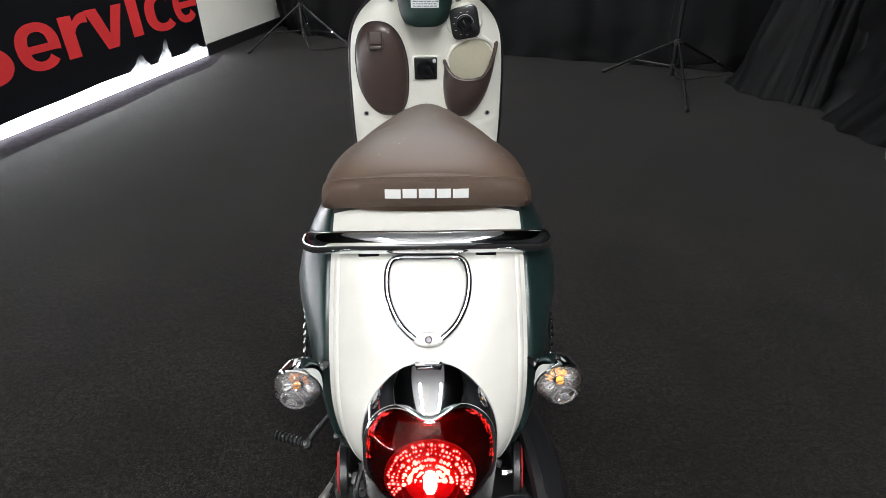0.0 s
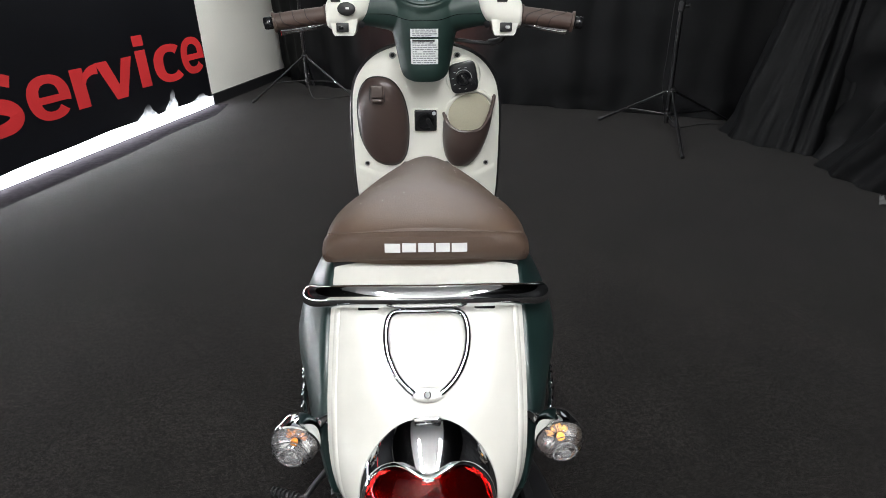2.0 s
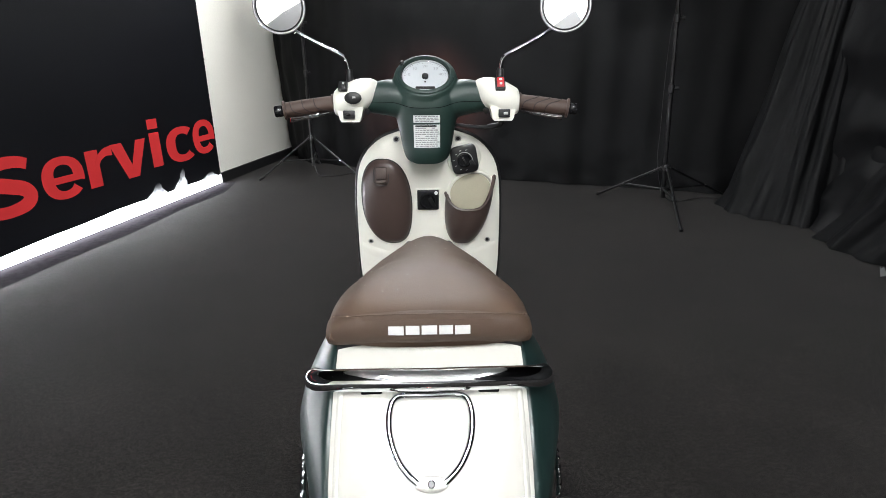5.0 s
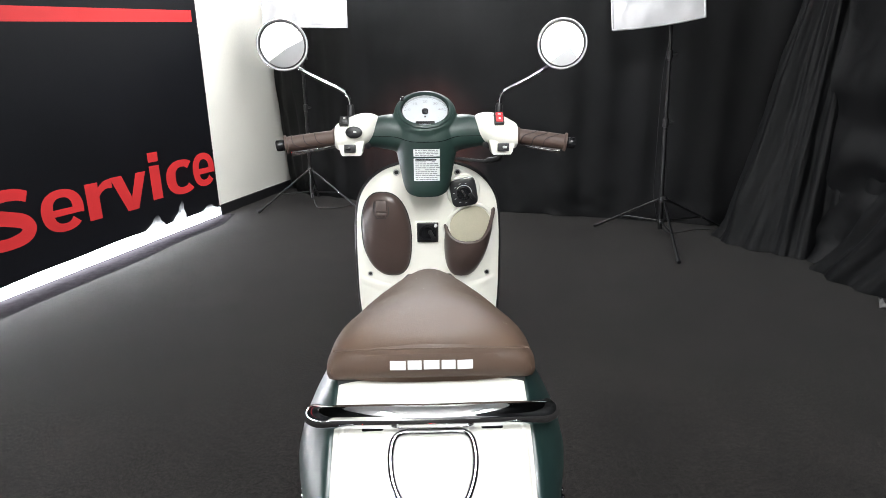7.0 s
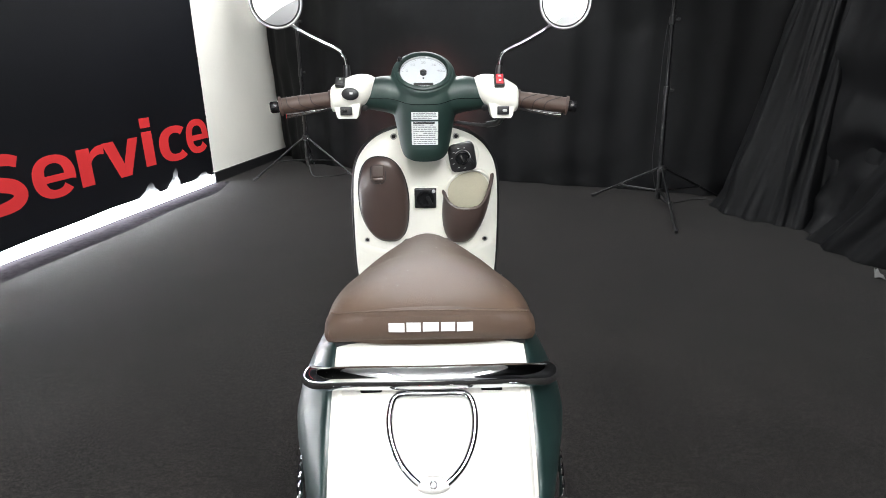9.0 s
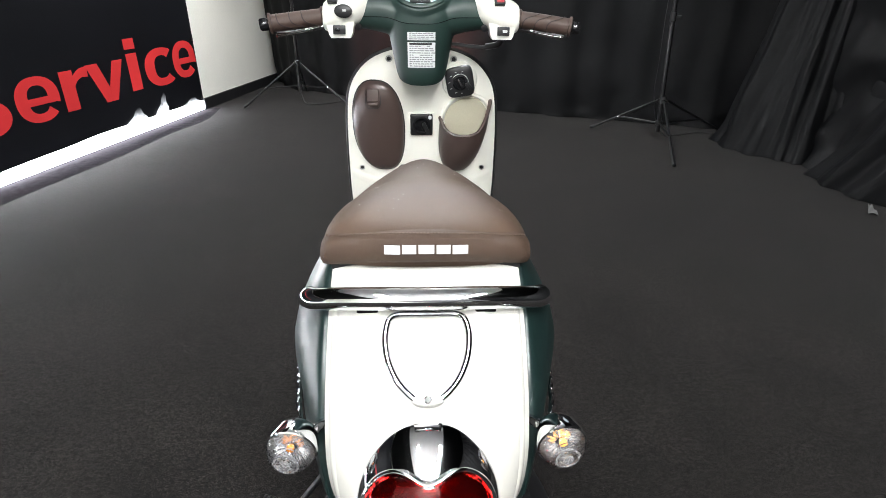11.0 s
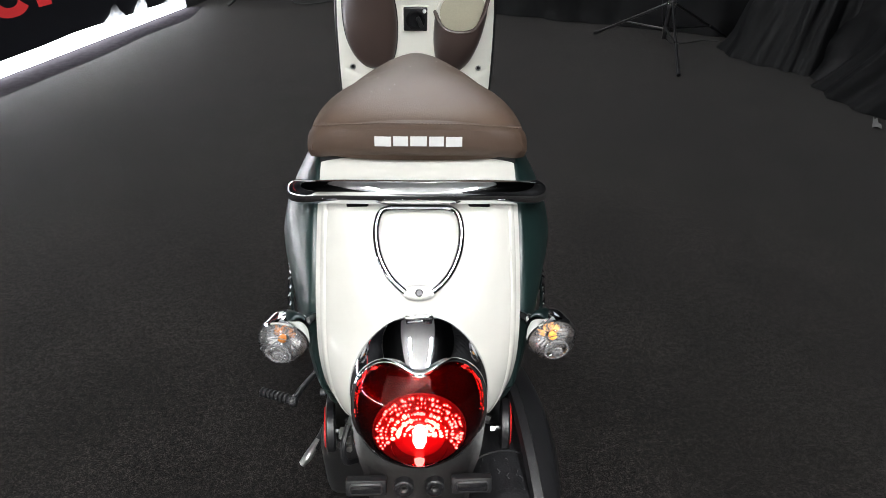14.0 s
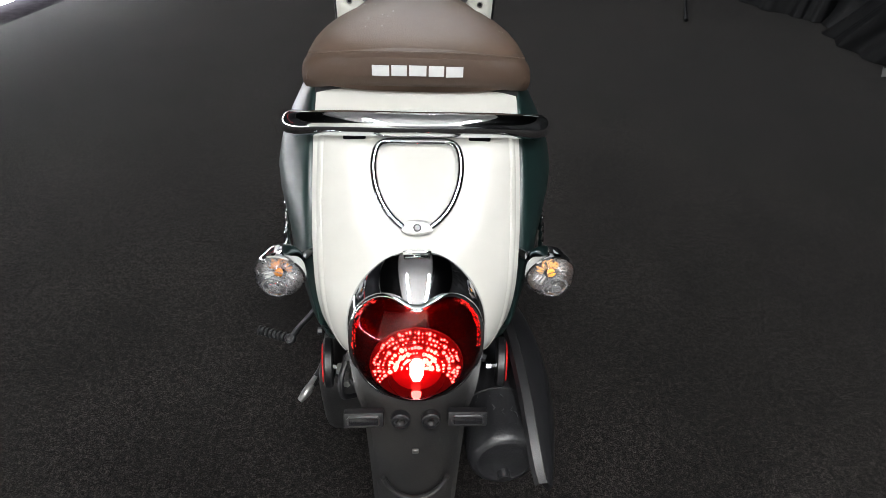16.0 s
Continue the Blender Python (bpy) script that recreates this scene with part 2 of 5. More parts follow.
def curve(points, n):
    """A smooth line of n points through the given ones (Catmull-Rom)."""
    p = np.array(points, float)
    p = np.vstack([2 * p[0] - p[1], p, 2 * p[-1] - p[-2]])
    out = []
    for s in np.linspace(0, len(p) - 3 - 1e-9, n):
        i = int(s)
        u = s - i
        a, b, c, d = p[i], p[i + 1], p[i + 2], p[i + 3]
        out.append(0.5 * (2 * b + (c - a) * u + (2 * a - 5 * b + 4 * c - d) * u * u + (3 * b - a - 3 * c + d) * u ** 3))
    return np.array(out)


def grid(P, bm=None, wrap=False, cap=False):
    """Faces over rows of points; wrap closes each row into a ring, cap closes the first and last ring."""
    bm = bm or bmesh.new()
    rows = [[bm.verts.new(q) for q in row] for row in P]
    for r0, r1 in zip(rows, rows[1:]):
        n = len(r0)
        for j in range(n if wrap else n - 1):
            k = (j + 1) % n
            bm.faces.new((r0[j], r0[k], r1[k], r1[j]))
    if cap:
        bm.faces.new(rows[0])
        bm.faces.new(rows[-1][::-1])
    return bm


def sheet(P, thick, bm=None):
    """A closed shell: the surface P and its copy, set back along the normals."""
    P = np.array(P, float)
    du, dv = np.gradient(P, axis=0), np.gradient(P, axis=1)
    n = np.cross(du, dv)
    n /= np.linalg.norm(n, axis=2, keepdims=True) + 1e-12
    Q = P - n * thick
    ring = np.concatenate([P, Q[:, ::-1]], axis=1)
    return grid(ring, bm, wrap=True, cap=True)


def tube(points, radius, n=None, sides=10, bm=None, cap=True):
    pts = curve(points, n) if n else np.array(points, float)
    rad = np.interp(np.linspace(0, 1, len(pts)), np.linspace(0, 1, len(radius)), radius) if np.ndim(radius) else np.full(len(pts), radius)
    rings, ref = [], None
    for i, p in enumerate(pts):
        d = Vector(pts[min(i + 1, len(pts) - 1)] - pts[max(i - 1, 0)]).normalized()
        if ref is None:
            ref = d.orthogonal().normalized()
        ref = (ref - d * ref.dot(d)).normalized()
        b = d.cross(ref)
        rings.append([Vector(p) + (ref * math.cos(a) + b * math.sin(a)) * rad[i] for a in np.linspace(0, 2 * math.pi, sides, endpoint=False)])
    return grid(rings, bm, wrap=True, cap=cap)


def lathe(profile, m, sides=32, bm=None, cap=True):
    """profile: (radius, height) pairs round the local z of the pose m."""
    rings = [[m @ Vector((r * math.cos(a), r * math.sin(a), h)) for a in np.linspace(0, 2 * math.pi, sides, endpoint=False)] for r, h in profile]
    return grid(rings, bm, wrap=True, cap=cap)


def block(sx, sy, sz, m, bevel=0.0, seg=2, bm=None):
    bm = bm or bmesh.new()
    made = bmesh.ops.create_cube(bm, size=1.0, matrix=m @ Matrix.Diagonal((sx, sy, sz, 1)))
    if bevel:
        es = list({e for v in made["verts"] for e in v.link_edges})
        bmesh.ops.bevel(bm, geom=es, offset=bevel, segments=seg, profile=0.6, affect="EDGES")
    return bm


def facing(at, normal, up=(0, 0, 1)):
    """A pose whose local z is the normal and whose local y leans to up."""
    z = Vector(normal).normalized()
    x = Vector(up).cross(z).normalized()
    y = z.cross(x)
    return Matrix.Translation(at) @ Matrix((x, y, z)).transposed().to_4x4()


def writing(text, size, m, material, name, parent, label="", thick=0.0, wide=1.0, bold=0.0):
    cu = bpy.data.curves.new(name, "FONT")
    cu.body, cu.size, cu.align_x, cu.align_y, cu.extrude, cu.offset = text, size, "CENTER", "CENTER", thick, bold
    tmp = new(name + "_line", cu)
    me = bpy.data.meshes.new_from_object(tmp.evaluated_get(bpy.context.evaluated_depsgraph_get()))
    bpy.data.objects.remove(tmp)
    me.transform(m @ Matrix.Diagonal((wide, 1, 1, 1)))
    me.name = name
    me.materials.clear()
    me.materials.append(material)
    ob = new(name, me)
    ob.parent = parent
    return tagged(ob, label)


# ---- the room ----
def strip_wall(name, line, z0, z1, thick, material, label, category, smooth=False):
    """A wall of even thickness along a line of (x, y) points."""
    P = [[(x, y, z) for z in (z0, z1)] for x, y in line]
    return tagged(part(name, sheet(P, thick), material, smooth=smooth), label, category, kind="structure")


bm = bmesh.new()
bmesh.ops.create_grid(bm, x_segments=8, y_segments=8, size=6.0, matrix=Matrix.Translation((0, 0.8, 0)))
floor = tagged(part("floor", bm, CARPET, smooth=False), "charcoal grey short pile carpet floor", "floor", kind="structure")
bm = block(12.0, 12.0, 0.1, pose(0, 0.8, CEILING + 0.05))
tagged(part("ceiling", bm, CEIL, smooth=False), "plain white painted ceiling", "ceiling", kind="structure")
# black sheets added out of view to darken what the chrome reflects
for cx in (0.85, -4.4):
    bm = sheet([[(cx + 3.4 * u, -4.1 + 10.2 * v, CEILING - 0.05 - 0.03 * math.sin(9 * u) ** 2 - 0.03 * math.sin(11 * v) ** 2) for v in np.linspace(0, 1, 60)] for u in np.linspace(0, 1, 30)], 0.003)
    tagged(part("ceiling_cloth", bm, CLOTH, angle=80), "black cloth added out of view under one side of the ceiling", "ceiling cloth", kind="structure")


def wall_x(y):
    """The left wall runs at a slant to the scooter."""
    return -2.162 + 0.1788 * (y - 2.056)


W0, W1 = -4.2, 6.4
strip_wall("wall_left", [(wall_x(4.09) - 0.012, 4.09), (wall_x(W1) - 0.012, W1)], 0.0, CEILING, 0.15, WALL, "off-white painted wall beside the banner", "wall")
strip_wall("wall_left_rear", [(wall_x(W0) - 0.10, W0), (wall_x(4.09) - 0.10, 4.09)], 0.16, CEILING, 0.15, WALL, "off-white wall behind the banner", "wall")
strip_wall("wall_rear", [(-4.0, -4.0), (4.0, -4.0)], 0.0, CEILING, -0.15, WALL, "off-white painted rear wall", "wall")
strip_wall("wall_front", [(-3.0, 6.3), (4.0, 6.3)], 0.0, CEILING, -0.15, WALL, "off-white wall behind the black curtain", "wall")
strip_wall("wall_right", [(3.2, -4.2), (3.2, 6.4)], 0.0, CEILING, 0.15, WALL, "off-white wall behind the black curtain", "wall")
strip_wall("baseboard", [(wall_x(4.10) + 0.002, 4.10), (wall_x(6.2) + 0.002, 6.2)], 0.0, 0.088, -0.014, BASE, "black baseboard along the off-white wall", "baseboard")
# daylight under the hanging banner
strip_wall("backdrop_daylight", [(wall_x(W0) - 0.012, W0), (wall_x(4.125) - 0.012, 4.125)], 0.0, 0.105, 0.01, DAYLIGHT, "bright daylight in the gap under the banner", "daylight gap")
# flat strip that stands in for the shaded band of carpet beside the gap
P = [[(wall_x(y) + a, y, h) for a, h in ((-0.011, 0.0), (-0.011, 0.001), (0.04, 0.0014), (0.09, 0.0012), (0.20 * min(1, (4.6 - y) / 0.9) + 0.02 * noise.noise((y * 1.7, 0, 4)), 0.0008), (0.24 * min(1, (4.6 - y) / 0.9) + 0.03 * noise.noise((y * 1.7, 0, 4)), -0.001))] for y in np.linspace(W0, 4.15, 60)]
tagged(part("shade_strip", grid(P), SHADE_BAND, angle=80), "flat dark strip standing in for shaded carpet under the banner", "threshold", kind="structure")


# ---- banner ----
banner = thing("hanging_banner", "black vinyl banner with red lettering hung on the wall", "banner")


def banner_at(y, z, off=0.0):
    """A place on the banner, which hangs in soft shallow waves."""
    wave = 0.004 * math.sin(2.3 * y + 1.1 * z) + 0.0012 * math.sin(7.1 * y - 0.8 * z + 1.0)
    return (wall_x(y) + 0.004 + wave + off, y, z)


def banner_hem(y):
    return float(np.interp(y, [1.2, 2.07, 2.42, 2.86, 3.43, 4.1], [0.060, 0.064, 0.076, 0.090, 0.086, 0.074])) + 0.002 * math.sin(9 * y)


P = []
for y in np.linspace(-3.6, 4.105, 150):
    h = banner_hem(y)
    P.append([banner_at(y, h + (2.55 - h) * s) for s in np.linspace(0, 1, 30)])
part("banner_cloth", sheet(P, 0.002), BANNER, banner, "black vinyl cloth with a wavy lower hem")
P = []
for y in np.linspace(-1.0, 4.035, 80):
    z, tall = 1.357 + 0.1187 * (y - 2.39), 0.083 - 0.005 * (4.035 - y)
    P.append([banner_at(y, z + tall * k / 4, 0.0014) for k in range(5)])
part("red_stripe", sheet(P, 0.0006), BANNER_RED, banner, "wide red printed stripe")
for i in range(5):
    z = 0.10 + 0.455 * i
    part("grommet", lathe([(0.012, 0), (0.012, 0.004), (0.006, 0.006), (0.005, 0.002)], facing(banner_at(4.085, z, 0.004), (1, -0.18, 0)), 12), CHROME_DULL, banner)


def stroke(points, widths, n=40):
    """A flat stroke of changing width along a smooth line: pairs of edge points."""
    p = curve([(x, y, 0) for x, y in points], n)
    w = np.interp(np.linspace(0, 1, n), np.linspace(0, 1, len(widths)), widths)
    d = np.gradient(p, axis=0)
    d /= np.linalg.norm(d, axis=1, keepdims=True)
    return [[(q[0] - e[1] * k / 2, q[1] + e[0] * k / 2), (q[0] + e[1] * k / 2, q[1] - e[0] * k / 2)] for q, e, k in zip(p, d, w)]


def bowl(a0, a1, side, cap, n=44):
    """A round stroke inside the unit square, thick at the sides and thin above and below."""
    rows = []
    for a in np.linspace(radians(a0), radians(a1), n):
        c, h = math.cos(a), math.sin(a)
        k = side * c * c + cap * h * h
        u, v = math.copysign(abs(c) ** 0.88, c), math.copysign(abs(h) ** 0.88, h)
        rows.append([(0.5 + 0.5 * u, 0.5 + 0.5 * v), (0.5 + (0.5 - k) * u, 0.5 + (0.5 - k) * v)])
    return rows


LETTERS = {
    "S": [stroke([(0.90, 0.83), (0.72, 0.89), (0.45, 0.90), (0.22, 0.83), (0.155, 0.70), (0.28, 0.59), (0.52, 0.51), (0.76, 0.42), (0.845, 0.28), (0.73, 0.15), (0.45, 0.10), (0.22, 0.12), (0.04, 0.19)], [0.19, 0.20, 0.26, 0.25, 0.26, 0.20, 0.20], 60)],
    "e": [bowl(-14, 318, 0.27, 0.19), [[(0.20, 0.38), (0.20, 0.54)], [(0.97, 0.38), (0.97, 0.54)]]],
    "r": [[[(0, 0), (0.46, 0)], [(0, 0.97), (0.46, 0.97)]], stroke([(0.36, 0.55), (0.50, 0.74), (0.74, 0.86), (1.0, 0.87)], [0.14, 0.20, 0.26], 16)],
    "v": [[[(0, 1), (0.31, 1)], [(0.23, 0.36), (0.515, 0.36)], [(0.36, 0), (0.515, 0)]], [[(0.71, 1), (1, 1)], [(0.515, 0.36), (0.785, 0.36)], [(0.515, 0), (0.67, 0)]]],
    "i": [[[(0, 0), (1, 0)], [(0, 0.72), (1, 0.72)]], [[(0, 0.80), (1, 0.80)], [(0, 1), (1, 1)]]],
    "c": [bowl(52, 310, 0.28, 0.20)],
}


def banner_letter(ch, y0, y1, z0, z1):
    """A printed letter in its place on the banner: thin strokes that follow the waves of the cloth."""
    strokes = LETTERS[ch]
    xs, hs = [p[0] for g in strokes for row in g for p in row], [p[1] for g in strokes for row in g for p in row]
    bm = bmesh.new()
    for k, g in enumerate(strokes):
        P = [[banner_at(y0 + (u - min(xs)) / (max(xs) - min(xs)) * (y1 - y0), z0 + (v - min(hs)) / (max(hs) - min(hs)) * (z1 - z0), 0.0014 + 0.0003 * k) for u, v in row] for row in g]
        sheet(P, 0.0005, bm)
    part("letter", bm, BANNER_RED, banner, "large bold red printed letter " + ch, smooth=False)


for row in (("S", 2.03, 2.345, 0.238, 0.545), ("e", 2.385, 2.672, 0.252, 0.492), ("r", 2.700, 2.915, 0.268, 0.497), ("v", 2.905, 3.240, 0.262, 0.500),
            ("i", 3.282, 3.388, 0.287, 0.617), ("c", 3.450, 3.775, 0.272, 0.531), ("e", 3.785, 4.095, 0.284, 0.552)):
    banner_letter(*row)
# glowing sheets before the cloth that paint wisps of daylight above the hem
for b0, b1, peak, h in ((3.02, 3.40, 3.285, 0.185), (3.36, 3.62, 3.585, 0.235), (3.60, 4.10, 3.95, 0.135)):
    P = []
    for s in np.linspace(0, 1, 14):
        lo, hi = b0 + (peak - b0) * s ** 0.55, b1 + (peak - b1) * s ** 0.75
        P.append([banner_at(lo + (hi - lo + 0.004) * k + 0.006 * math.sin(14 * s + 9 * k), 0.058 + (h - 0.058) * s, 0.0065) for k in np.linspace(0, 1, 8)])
    part("hem_glow", sheet(P, 0.0006), LEAK, banner, "painted glow of daylight above the hem")


# ---- curtains ----
def curtain(name, line, top, fold, seed, label, pool=0.0, n=260, m=46, drape=0.0, lean=0.0):
    """Black cloth along a line on the floor, in folds that widen towards its foot."""
    base = curve([(x, y, 0) for x, y in line], n)
    r = random.Random(seed)
    waves = [(r.uniform(3, 26), r.uniform(0, 6.3), r.uniform(0.3, 1.0), r.uniform(-2.5, 2.5)) for _ in range(9)]
    arc = np.concatenate([[0], np.cumsum(np.linalg.norm(np.diff(base, axis=0), axis=1))])
    P = []
    for i, p in enumerate(base):
        d = base[min(i + 1, n - 1)] - base[max(i - 1, 0)]
        nrm = np.array([d[1], -d[0], 0]) / (np.linalg.norm(d) + 1e-9)
        row = []
        for s in np.linspace(0, 1, m):
            z = top * s ** 1.25
            k = sum(a * math.sin(f * arc[i] + ph + g * s) for f, ph, a, g in waves) / 3
            k = math.copysign(abs(k) ** 0.8, k)
            low = math.exp(-z / 0.22)
            crease = noise.noise((arc[i] * 2.2, z * 2.6, seed)) * drape + noise.noise((arc[i] * 6, z * 7, seed + 9)) * drape * 0.35
            off = fold * k * (0.35 + 0.9 * (1 - s)) + pool * low * (1 + 0.5 * k) + crease * (1 - 0.6 * s)
            bend = 0.02 * low * noise.noise((arc[i] * 9, z * 14, seed))
            slip = np.array([-0.176, -0.984, 0]) * lean * s * max(0.0, 1 - arc[i] / 0.9)
            row.append(p + slip + nrm * (off + bend) + np.array([0, 0, z + 0.004]))
        P.append(row)
    return tagged(part(name, sheet(P, 0.003), CLOTH, angle=80), label, "curtain", kind="structure")


curtain("curtain_back", [(-1.52, 5.70), (-1.37, 5.25), (-1.10, 4.98), (-0.30, 4.52), (0.66, 4.07), (1.60, 3.72), (2.45, 3.36), (2.95, 3.1)], CEILING - 0.02, 0.020, 3,
        "black cloth backdrop curtain hanging in soft folds", drape=0.026, lean=0.50)
curtain("curtain_right", [(2.66, 3.40), (2.66, 3.05), (2.60, 2.66), (2.53, 2.25), (2.46, 1.80), (2.42, 0.8), (2.5, -0.6), (2.52, -2.2), (2.45, -3.5), (1.9, -3.82), (0.9, -3.88)], CEILING - 0.02, 0.035, 8,
        "black cloth side curtain pooling on the carpet", pool=0.08, n=420, drape=0.09)



def drape(name, foot, head, folds, deep, seed, label):
    """A gathered hanging length of cloth: a line on the floor, a narrower line above, and pleats between them."""
    r = random.Random(seed)
    ph = [r.uniform(0, 6.3) for _ in range(4)]
    f, h = curve([(x, y, 0.004) for x, y in foot], 150), curve(head, 150)
    P = []
    for i in range(150):
        t = i / 149
        d = f[min(i + 1, 149)] - f[max(i - 1, 0)]
        nrm = np.array([-d[1], d[0], 0]) / (np.linalg.norm(d) + 1e-9)
        nrm = nrm if nrm[0] < 0 else -nrm
        row = []
        for s in np.linspace(0, 1, 44):
            k = 1.5 * abs(math.sin(folds * t * 3.14 + ph[0] + 0.9 * s)) - 0.8 + 0.6 * math.sin(folds * 2.3 * t * 6.28 + ph[1] - 1.3 * s) + 0.9 * noise.noise((t * 7 + 2 * s, s * 5, seed)) + 0.35 * noise.noise((t * 24 - 4 * s, s * 14, seed + 2))
            spread = 0.45 * (1 - s) + 0.55
            foot_pool = 0.05 * math.exp(-s / 0.05) * (1 + 0.4 * math.sin(folds * 1.3 * t * 6.28 + ph[2]))
            crease = 0.02 * noise.noise((t * 5 + 3 * s, s * 16, seed + 4)) * math.exp(-s / 0.3)
            p = f[i] * (1 - s) + h[i] * s + nrm * (deep * k * spread + foot_pool + crease)
            row.append(p)
        P.append(row)
    return tagged(part(name, sheet(P, 0.003), CLOTH, angle=80), label, "curtain", kind="structure")


drape("curtain_gathered", [(2.14, 3.22), (2.09, 2.95), (2.20, 2.74), (2.32, 2.63), (2.46, 2.52)], [(2.62, 3.02, 2.70), (2.625, 3.00, 2.71), (2.63, 2.98, 2.71), (2.635, 2.96, 2.71), (2.64, 2.94, 2.70)], 2.3, 0.030, 2,
      "gathered length of black cloth with folds spreading onto the carpet")
def slack_panel(name, foot, head, seed, label):
    """A loose length of cloth that hangs nearly flat, with slack level creases that deepen towards its bunched foot."""
    f, h = curve([(x, y, 0.004) for x, y in foot], 130), curve(head, 130)
    P = []
    for i in range(130):
        t = i / 129
        row = []
        for q in np.linspace(0, 1, 110):
            p = f[i] * (1 - q) + h[i] * q
            z = p[2]
            low = math.exp(-z / 0.30)
            level = math.sin(13 * z + 5 * noise.noise((t * 3, z * 1.5, seed))) * (0.018 + 0.034 * low)
            rough = 0.05 * noise.noise((t * 4 + z, z * 3.4, seed + 3)) * (0.35 + low) + 0.016 * noise.noise((t * 13 - 2 * z, z * 9, seed + 5)) * (0.3 + low)
            hem = 0.018 * math.exp(-t / 0.02)
            pool = -0.15 * math.exp(-z / 0.11) * (1 + 0.9 * noise.noise((t * 9, 0, seed + 7)))
            row.append(p + np.array([-(level + rough + hem) + pool, 0, 0]))
        P.append(row)
    return tagged(part(name, sheet(P, 0.003), CLOTH, angle=80), label, "curtain", kind="structure")


slack_panel("curtain_slack", [(2.46, 2.74), (2.47, 2.45), (2.47, 2.10), (2.46, 1.70), (2.44, 1.00)], [(2.45, 2.74, 2.70), (2.46, 2.45, 2.71), (2.46, 2.10, 2.71), (2.45, 1.70, 2.71), (2.43, 1.00, 2.70)], 31,
            "slack black cloth panel with level creases above the carpet")
drape("curtain_heap", [(2.46, 2.46), (2.30, 2.34), (2.27, 2.14), (2.29, 1.90), (2.34, 1.50), (2.38, 1.10)], [(2.40, 0.80, 2.7), (2.40, 0.70, 2.7), (2.40, 0.60, 2.7), (2.40, 0.48, 2.7), (2.40, 0.30, 2.7), (2.40, 0.1, 2.7)], 2.4, 0.034, 7,
      "slack black cloth bunched up where it meets the carpet")


# ---- ceiling lights ----
def ceiling_light(x, y, long):
    ob = thing("ceiling_light", "white ceiling fitting with a lit tube, out of view", "ceiling light", pose(x, y, CEILING), group="ceiling tube lights")
    part("housing", block(0.14, long + 0.06, 0.05, pose(0, 0, -0.026), 0.006), WALL, ob)
    part("tube", tube([(0, -long / 2, -0.085), (0, long / 2, -0.085)], 0.016, sides=12), TUBE, ob, "lit white tube")
    return ob


# fittings for every lamp in TUBES, the three added ones too
for lx, ly, long, power in TUBES:
    ceiling_light(lx, ly, long)
# unseen grey board added against the rear wall for the left mirror's grey corner
board = thing("mirror_board", "large grey board added against the rear wall for a mirror's grey corner", "board", pose(0.33, -3.80, 0.0))
part("board_panel", block(1.35, 0.02, 1.62, pose(0, 0, 0, 0, -32, 0) @ pose(0.675, 0, 0.81), 0.004), BOARD, board)


